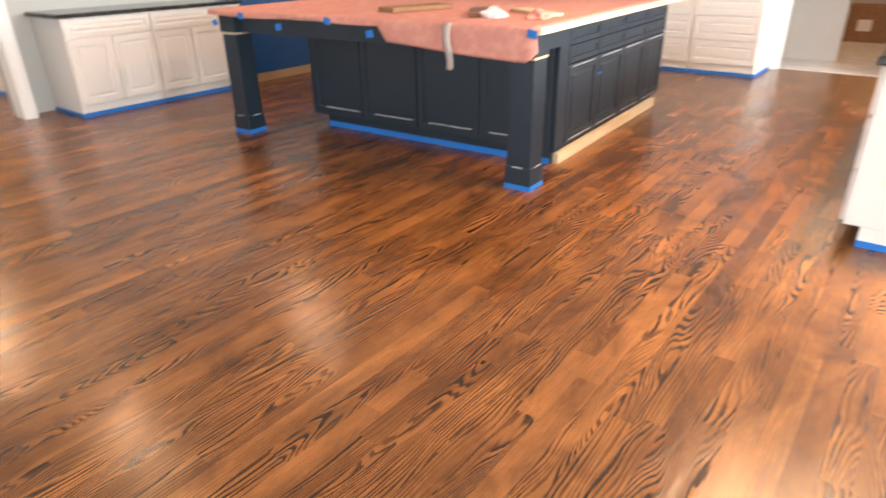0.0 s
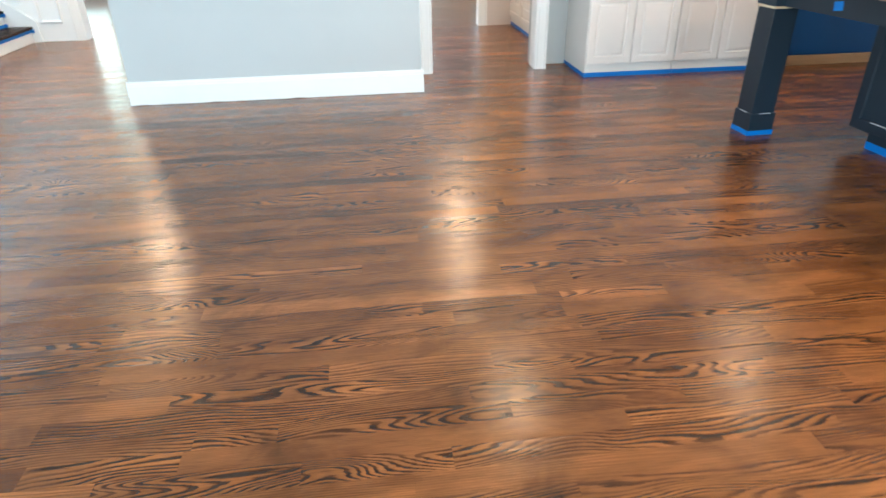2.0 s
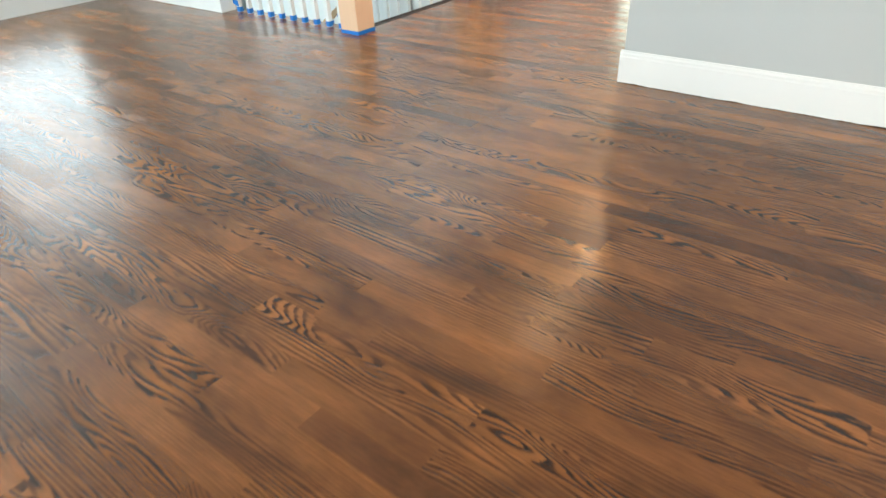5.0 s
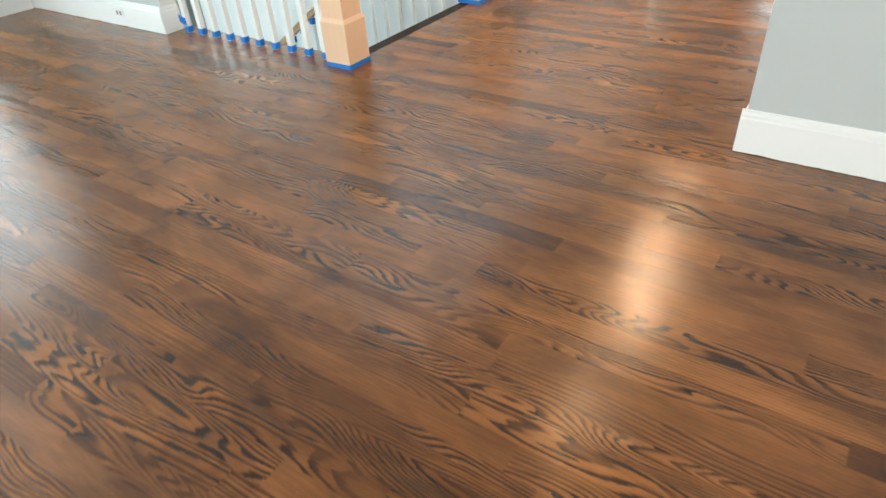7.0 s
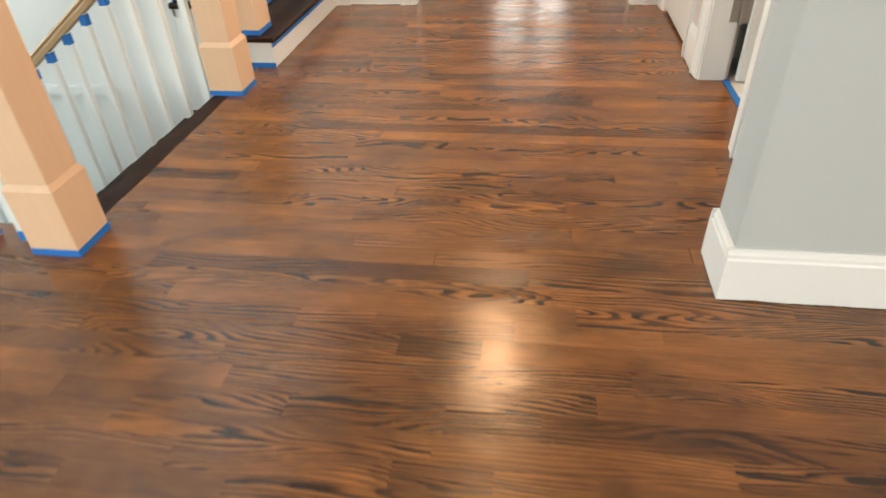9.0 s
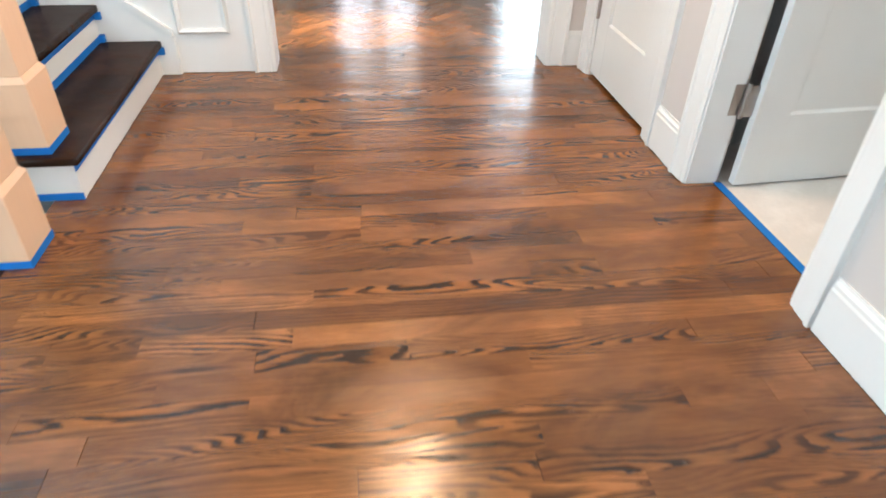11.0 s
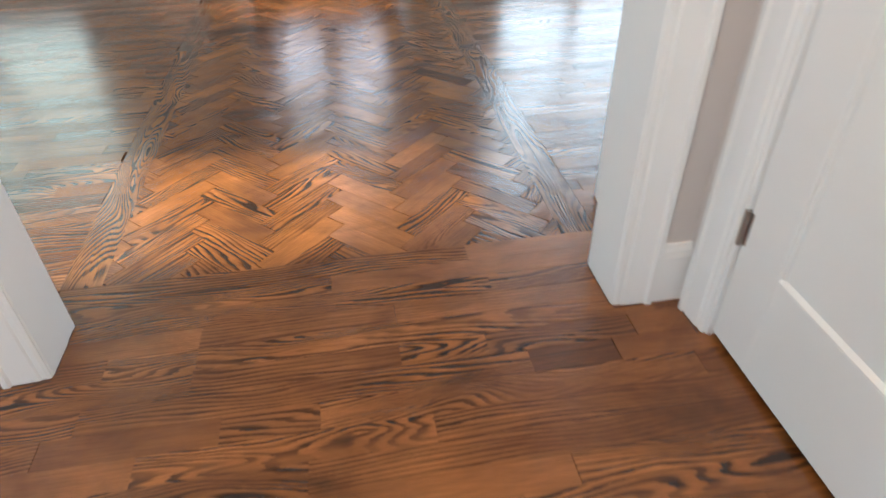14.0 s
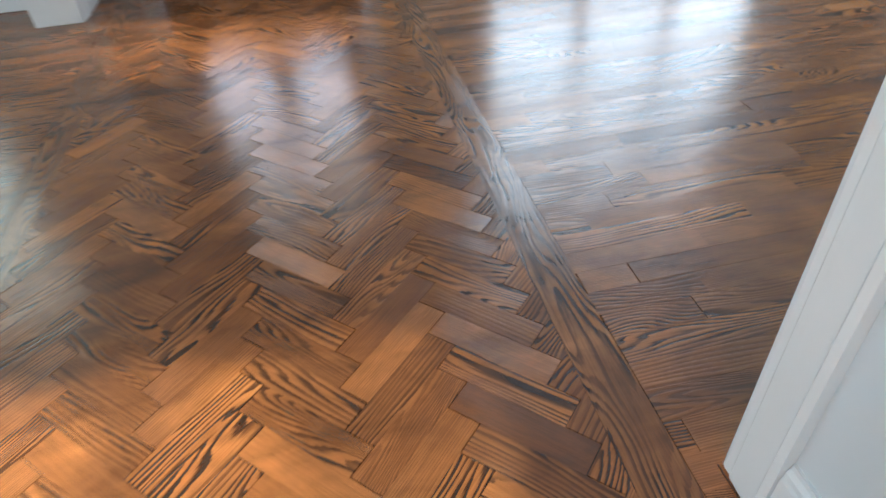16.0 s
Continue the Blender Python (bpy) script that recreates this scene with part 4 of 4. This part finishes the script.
for v, s in ((0.012, 1), (0.42, -1), (0.55, 1), (0.72, -1), (0.86, 1), (0.97, -1)):
    y = 5.07 + 2.85 * v
    ob = part("masking_tape", boxbm(-0.002, -0.03, -0.022, 0.0, 0.03, 0.022), TAPE)
    ob.matrix_world = ISLAND_TURN @ pose(9.588, y, TOPZ - 0.03 - (0.06 if s < 0 else 0), 0, 0, 0) @ pose(0, 0, 0, 9 * s, 0, 0)
    tagged(ob, "torn piece of blue masking tape on the paper edge", "tape", "tape pieces")
# strip of paper towel hanging from the top
bm = bmesh.new()
prev = None
for i in range(13):
    s = i / 12
    a = [bm.verts.new((9.578 - 0.01 * math.sin(s * 4), 5.65 + 0.012 * math.sin(s * 6) + dy * (1 - 0.3 * s), 0.975 - 0.27 * s)) for dy in (-0.032, 0.0, 0.032)]
    a[1].co.x -= 0.01
    if prev:
        for k in range(2):
            bm.faces.new((prev[k], prev[k + 1], a[k + 1], a[k]))
    prev = a
ob = tagged(part("paper_strip", bm, STRIP, None, "", True), "crumpled translucent strip hanging over the island edge", "plastic strip")
ob.matrix_world = ISLAND_TURN
ob.modifiers.new("thick", 'SOLIDIFY').thickness = 0.001


# ---------------------------------------------------------------- white cabinets
def base_cabinet(x0, x1, yf, yb, out, label, doors=2, drawers_only=False, kick=0.004, axis="y", end_tape=False):
    """Base unit, front face across y at yf (doors face out). With axis 'x' the roles of x and y swap."""
    root = thing("base_cabinet", label, "cabinet", "white base cabinets")

    def bx(u0, v0, z0, u1, v1, z1, bev=0.0):
        v0, v1 = sorted((v0, v1))
        return boxbm(u0, v0, z0, u1, v1, z1, bevel=bev) if axis == "y" else boxbm(v0, u0, z0, v1, u1, z1, bevel=bev)
    part("carcass", bx(x0, yf, 0.105, x1, yb, 0.865, 0.002), CABWHITE, root)
    part("toe_kick", bx(x0 + 0.002, yf - out * kick, 0.0, x1 - 0.002, yb, 0.104), CABWHITE, root)
    part("masking_tape", bx(x0, yf - out * kick + out * 0.0005, 0.0005, x1, yf - out * kick + out * 0.002, 0.04), TAPE, root, "blue masking tape along the toe kick")
    if end_tape:
        part("masking_tape", bx(x0 - 0.002, yf - out * kick, 0.0005, x0 - 0.0005, yb, 0.035), TAPE, root, "blue masking tape along the end panel")
    w = (x1 - x0) / doors
    if drawers_only:
        for z0, z1 in ((0.12, 0.37), (0.385, 0.63), (0.645, 0.855)):
            shaker(yf, x0 + 0.012, x1 - 0.012, z0, z1, root, CABWHITE, axis, out, "drawer_front", True)
    else:
        shaker(yf, x0 + 0.008, x1 - 0.008, 0.70, 0.855, root, CABWHITE, axis, out, "drawer_front", True)
        for i in range(doors):
            shaker(yf, x0 + i * w + 0.008, x0 + (i + 1) * w - 0.008, 0.12, 0.685, root, CABWHITE, axis, out, "door", True)
    return root


CABL = "white raised-panel base cabinet with taped toe kick"
for x in (8.99, 9.80):
    base_cabinet(x, x + 0.808, 9.45, 10.055, -1, CABL, end_tape=(x < 9.2))
tagged(part("countertop", boxbm(8.95, 9.41, 0.868, 10.85, 10.055, 0.905, bevel=0.006), GRANITE), "dark polished granite countertop", "countertop")
r = thing("appliance", "range front wrapped in blue protective film", "appliance")
part("filler", boxbm(10.612, 9.45, 0.0, 10.84, 10.05, 0.866), CABWHITE, r, "white filler panel")
part("body", boxbm(10.86, 9.55, 0.09, 12.10, 10.05, 0.93, bevel=0.006), FILM, r)
# pine strip in the darker rail wood, its shade put into the colour
part("base_strip", boxbm(10.86, 9.54, 0.0, 12.10, 9.60, 0.088, bevel=0.003), RAIL, r, "raw pine strip coloured dark for the shade on it")
for x in (12.12, 12.85):
    base_cabinet(x, x + 0.728, 9.45, 10.055, -1, CABL)
tagged(part("countertop", boxbm(12.11, 9.41, 0.868, 13.62, 10.055, 0.905, bevel=0.006), GRANITE), "dark polished granite countertop", "countertop")
# far east run
CABR = "white raised-panel drawer cabinet with taped toe kick"
for y in (4.93, 5.68, 6.43):
    base_cabinet(y, y + 0.745, 14.25, 14.99, -1, CABR, 1, True, axis="x", end_tape=(y < 5))
tagged(part("countertop", boxbm(14.21, 4.90, 0.868, 14.99, 7.2, 0.905, bevel=0.006), GRANITE), "dark polished granite countertop", "countertop")
# run near the walk, seen end on
for x in (9.93, 10.70, 11.47, 12.24):
    base_cabinet(x, x + 0.765, 3.49, 2.88, 1, "white drawer cabinet with flush end panel", 1, True, 0.075, end_tape=(x < 10))
tagged(part("countertop", boxbm(9.90, 2.86, 0.868, 13.02, 3.53, 0.905, bevel=0.006), GRANITE), "dark polished granite countertop", "countertop")
# pantry passage cabinets
for y in (10.35, 11.1, 11.85):
    base_cabinet(y, y + 0.745, 8.98, 9.59, -1, CABR, 1, True, axis="x")
# cardboard box on the utility floor
b = thing("cardboard_box", "closed brown cardboard box with a white label", "box", "", (18.3, 4.33, 0.003))
part("carton", boxbm(-0.28, -0.3, 0.0, 0.28, 0.3, 0.5, bevel=0.004), CARD, b)
part("flap", boxbm(-0.282, -0.301, 0.5005, -0.004, 0.301, 0.504), CARD, b)
part("flap", boxbm(0.004, -0.301, 0.5005, 0.282, 0.301, 0.504), CARD, b)
part("label", boxbm(-0.2825, -0.08, 0.16, -0.2805, 0.1, 0.32), PAPERWHITE, b, "white paper label")

# ---------------------------------------------------------------- entry front door and columns
fd = tagged(new("door_front"), "stained wooden front door with two tall glass lights", "door", "", "structure")
part("stile", boxbm(3.83, 16.86, 0.03, 3.98, 16.91, 2.3, bevel=0.004), DOORWOOD, fd)
part("stile", boxbm(4.95, 16.86, 0.03, 5.10, 16.91, 2.3, bevel=0.004), DOORWOOD, fd)
part("stile", boxbm(4.40, 16.86, 0.75, 4.53, 16.91, 2.12, bevel=0.004), DOORWOOD, fd)
part("rail", boxbm(3.98, 16.862, 0.03, 4.95, 16.908, 0.75, bevel=0.004), DOORWOOD, fd)
part("rail", boxbm(3.98, 16.862, 2.12, 4.95, 16.908, 2.3, bevel=0.004), DOORWOOD, fd)
for a, c in ((3.98, 4.40), (4.53, 4.95)):
    g = part("pane", boxbm(a, 16.882, 0.75, c, 16.888, 2.12), GLASS, fd)
    g.visible_shadow = False
part("threshold", boxbm(3.80, 16.79, 0.0, 5.13, 16.98, 0.028, bevel=0.006), WHITE, fd, "white painted threshold")


vent = thing("wall_outlet", "white outlet cover set in the entry baseboard", "outlet", "", (2.832, 16.80, 0.094))
part("cover", boxbm(-0.055, -0.006, -0.034, 0.055, 0.001, 0.034, bevel=0.003), WHITE, vent)
for dx in (-0.028, 0.012):
    part("socket", boxbm(dx, -0.0075, -0.014, dx + 0.016, -0.0062, 0.014), SUBFLOOR, vent, "dark socket slot")
# dark plate behind the cover draws a shadow line round its edge
part("shadow_rim", boxbm(-0.058, -0.0012, -0.037, 0.058, 0.0, 0.037), SUBFLOOR, vent)
vent = thing("wall_outlet", "white outlet cover set in the living room baseboard", "outlet", "", (0.824, 9.205, 0.10))
part("cover", boxbm(-0.055, -0.006, -0.034, 0.055, 0.001, 0.034, bevel=0.003), WHITE, vent)
for dx in (-0.028, 0.012):
    part("socket", boxbm(dx, -0.0075, -0.014, dx + 0.016, -0.0062, 0.014), SUBFLOOR, vent, "dark socket slot")
casing("casing_front_door", "y", ENTRY_Y, -1, 3.81, 5.12, 2.34, 0.10)
structure("ground", boxbm(-30, 17.1, -0.4, 40, 60, -0.25), speckled("lawn_ground", (0.05, 0.09, 0.03), (0.10, 0.14, 0.06), 4, 0.9), "mown lawn outside the front door", "ground")


# ---------------------------------------------------------------- scraps on the island top
def offcut(x, y, rz, l, w, h, mat, name, label):
    bm = boxbm(-l / 2, -w / 2, 0, l / 2, w / 2, h, bevel=0.004)
    ob = tagged(part(name, bm, mat), label, "scrap", "scraps on the island")
    ob.matrix_world = ISLAND_TURN @ pose(x, y, TOPZ + 0.005, 0, 0, rz)
    return ob


offcut(10.1, 5.75, 30, 0.42, 0.14, 0.03, DOORWOOD, "wood_offcut", "dark stained wood offcut lying on the paper")
offcut(10.2, 6.35, -20, 0.5, 0.2, 0.03, CARD, "cardboard_piece", "flat piece of brown cardboard on the paper")
offcut(10.3, 5.45, 55, 0.5, 0.12, 0.02, RAWWOOD, "wood_offcut", "raw pine offcut lying on the paper")


def crumpled(x, y, r, seed, mat, name, label):
    bm = bmesh.new()
    bmesh.ops.create_icosphere(bm, subdivisions=3, radius=r)
    for v in bm.verts:
        k = 0.75 + 0.5 * noise.noise(v.co * (2.2 / r) * 0.6 + Vector((seed, 0, 0)))
        v.co *= k
        v.co.z = max(0.0, v.co.z * 0.55 + r * 0.2)
    ob = tagged(part(name, bm, mat), label, "scrap", "scraps on the island")
    ob.matrix_world = ISLAND_TURN @ pose(x, y, TOPZ + 0.0045)


crumpled(9.95, 5.55, 0.10, 3.1, PAPERWHITE, "crumpled_paper", "crumpled white paper on the island top")
crumpled(10.0, 5.28, 0.09, 7.7, ROSIN, "crumpled_paper", "crumpled ball of pink rosin paper")


# ---------------------------------------------------------------- floors of separate boards
BW = 0.0835
GAP = 0.0001
rng = random.Random(11)
LENS = [0.24, 0.42, 0.55, 0.7, 0.85, 1.0, 1.15, 1.3, 1.5]


def board_mesh(name, length, width=BW, wood=None):
    """Board lying along x from its middle, top at 0, with eased top edges."""
    bm = bmesh.new()
    l, w, e = length / 2 - GAP / 2, width / 2 - GAP / 2, 0.0002
    lo = [bm.verts.new((sx * l, sy * w, -0.012)) for sx, sy in ((-1, -1), (1, -1), (1, 1), (-1, 1))]
    mid = [bm.verts.new((sx * l, sy * w, -e * 0.7)) for sx, sy in ((-1, -1), (1, -1), (1, 1), (-1, 1))]
    top_ = [bm.verts.new((sx * (l - e), sy * (w - e), 0)) for sx, sy in ((-1, -1), (1, -1), (1, 1), (-1, 1))]
    for a, b in ((lo, mid), (mid, top_)):
        for i in range(4):
            bm.faces.new((a[i], a[(i + 1) % 4], b[(i + 1) % 4], b[i]))
    bm.faces.new(top_)
    me = bpy.data.meshes.new(name)
    bm.to_mesh(me)
    bm.free()
    me.materials.append(wood or OAK)
    return me


BOARDS = {}


def board(length):
    key = round(length, 2)
    if key not in BOARDS:
        BOARDS[key] = board_mesh("plank", key)
    return BOARDS[key]


def join_boards(name, items, rot=0.0):
    """Many boards (cx, cy, length) in one mesh, in the frame of an object turned by rot degrees."""
    verts, faces = [], []
    e = 0.0002
    for cx, cy, ln in items:
        l, w = ln / 2 - GAP / 2, BW / 2 - GAP / 2
        n0 = len(verts)
        for z, k in ((-0.012, 0), (-e * 0.7, 0), (0, e)):
            verts += [(cx + sx * (l - k), cy + sy * (w - k), z) for sx, sy in ((-1, -1), (1, -1), (1, 1), (-1, 1))]
        for a in (0, 4):
            faces += [(n0 + a + i, n0 + a + (i + 1) % 4, n0 + a + 4 + (i + 1) % 4, n0 + a + 4 + i) for i in range(4)]
        faces.append((n0 + 8, n0 + 9, n0 + 10, n0 + 11))
    me = bpy.data.meshes.new(name)
    me.from_pydata(verts, [], faces)
    me.materials.append(OAK)
    ob = new(name, me)
    ob.rotation_euler = (0, 0, radians(rot))
    return ob


def strip_floor(name, x0, x1, y0, y1, near, label, holes=()):
    """Random-length boards along x. Boards inside the stretch `near` are separate parts, the rest one part."""
    root = structure(name, boxbm(x0, y0, -0.03, x1, y1, -0.0125), SUBFLOOR, label, "floor")
    rest, count = [], 0
    for r_ in range(-60, 200):
        cy = 12.805 - (r_ + 0.5) * BW
        if not y0 < cy < y1:
            continue
        x = x0 - rng.uniform(0, 0.9)
        while x < x1:
            ln = rng.choice(LENS)
            a, b_ = max(x, x0), min(x + ln, x1)
            x += ln
            if b_ - a < 0.012:
                continue
            ln2, cx = round(b_ - a, 2), (a + b_) / 2
            if any(h[0] < cx < h[2] and h[1] < cy < h[3] for h in holes):
                continue
            if near[0] < cx < near[2] and near[1] < cy < near[3] and count < 300:
                ob = new("plank", board(ln2))
                ob.parent = root
                ob.location = (cx, cy, 0)
                count += 1
            else:
                rest.append((cx, cy, b_ - a))
    if rest:
        ob = join_boards("planks", rest)
        ob.parent = root
        tagged(ob, "", "", "", "stuff")
    return root


FL = "glossy red-brown stained oak strip floor"
strip_floor("floor_kitchen", -0.5, 15.06, -1.0, 9.2145, (5.0, 4.9, 8.2, 8.2), FL)
strip_floor("floor_landing", 2.975, HALL_X + 0.12, 9.2145, 12.47, (2.9, 9.2, 5.6, 12.5), FL)
strip_floor("floor_passage", 5.605, 9.6, 9.2145, 12.638, (7.6, 9.2, 8.9, 10.4), FL)
strip_floor("floor_kitchen_back", 9.6, 15.06, 9.2145, 10.06, (9.0, 9.2, 9.1, 9.3), FL)
strip_floor("floor_entry_threshold", 3.60, 5.33, 12.47, 12.806, (3.5, 12.4, 5.4, 12.9), FL)
strip_floor("floor_entry_east", 5.336, 9.2, 12.63, 16.82, (5.3, 12.6, 7.0, 15.0), FL)
strip_floor("floor_entry_west", -0.5, 3.594, 12.63, 16.82, (2.4, 12.6, 3.6, 15.0), FL)
nosing = structure("floor_nosing", boxbm(2.885, 9.42, -0.035, 2.974, 10.675, 0.0015, bevel=0.006), OAK_DARK, "dark oak nosing board at the stair head", "floor nosing")
structure("floor_nosing_west", boxbm(1.33, 9.216, -0.26, 2.974, 9.415, 0.0015, bevel=0.004), OAK, "stained oak border board under the balusters", "floor nosing")

# herringbone carpet of the entry between two border boards
HX0, HX1, HY0, HY1 = 3.72, 5.21, 12.805, 16.80
W_, L_ = BW, BW * 4
hfloor = structure("floor_entry_herringbone", boxbm(3.594, HY0, -0.03, 5.336, HY1, -0.0125), SUBFLOOR, "oak herringbone floor between border boards", "floor")
s2 = math.sqrt(0.5)
C0 = (4.245, 13.004)
full = board(round(L_, 2))
hcount = 0
far_items = {45.0: [], 135.0: []}
for j in range(-8, 9):
    for i in range(-80, 80):
        for kind in (0, 1):
            if kind == 0:
                u, v = (i + 8 * j + 2) * W_, (i + 0.5) * W_
                ang = 45.0
            else:
                u, v = (i + 8 * j + 0.5) * W_, (i + 3) * W_
                ang = 135.0
            cx, cy = C0[0] + (u - v) * s2, C0[1] + (u + v) * s2
            ext = (L_ + W_) * s2 / 2
            if cx + ext < HX0 or cx - ext > HX1 or cy + ext < HY0 or cy - ext > HY1:
                continue
            inside = cx - ext >= HX0 and cx + ext <= HX1 and cy - ext >= HY0 and cy + ext <= HY1
            if inside:
                if cy < 15.2 and hcount < 300:
                    ob = new("herringbone_block", full)
                    ob.parent = hfloor
                    ob.location, ob.rotation_euler = (cx, cy, 0), (0, 0, radians(ang))
                    hcount += 1
                else:
                    a_ = radians(-ang)
                    far_items[ang].append((cx * math.cos(a_) - cy * math.sin(a_), cx * math.sin(a_) + cy * math.cos(a_), L_))
            else:
                bm = bmesh.new()
                bm.from_mesh(full)
                m = pose(cx, cy, 0, 0, 0, ang)
                inv = m.inverted()
                for co, no in (((HX0, 0, 0), (-1, 0, 0)), ((HX1, 0, 0), (1, 0, 0)), ((0, HY0, 0), (0, -1, 0)), ((0, HY1, 0), (0, 1, 0))):
                    bmesh.ops.bisect_plane(bm, geom=bm.verts[:] + bm.edges[:] + bm.faces[:], plane_co=inv @ Vector(co), plane_no=inv.to_3x3() @ Vector(no), clear_outer=True)
                if not bm.faces:
                    bm.free()
                    continue
                me = bpy.data.meshes.new("herringbone_block")
                bm.to_mesh(me)
                bm.free()
                me.materials.append(OAK)
                ob = new("cut_block", me)
                ob.parent = hfloor
                ob.location, ob.rotation_euler = (cx, cy, 0), (0, 0, radians(ang))
for ang, items in far_items.items():
    if items:
        ob = join_boards("herringbone_blocks", items, ang)
        ob.parent = hfloor
        tagged(ob, "", "", "", "stuff")
for x0 in (3.595, 5.2105):
    y = 12.806
    while y < 16.79:
        ln = min(rng.choice((1.1, 1.4, 1.8)), 16.80 - y)
        ob = new("border_board", board_mesh("border_board", ln, 0.1245, OAK_BOLD))
        ob.parent = hfloor
        ob.location, ob.rotation_euler = (x0 + 0.0623, y + ln / 2, 0), (0, 0, radians(90))
        y += ln
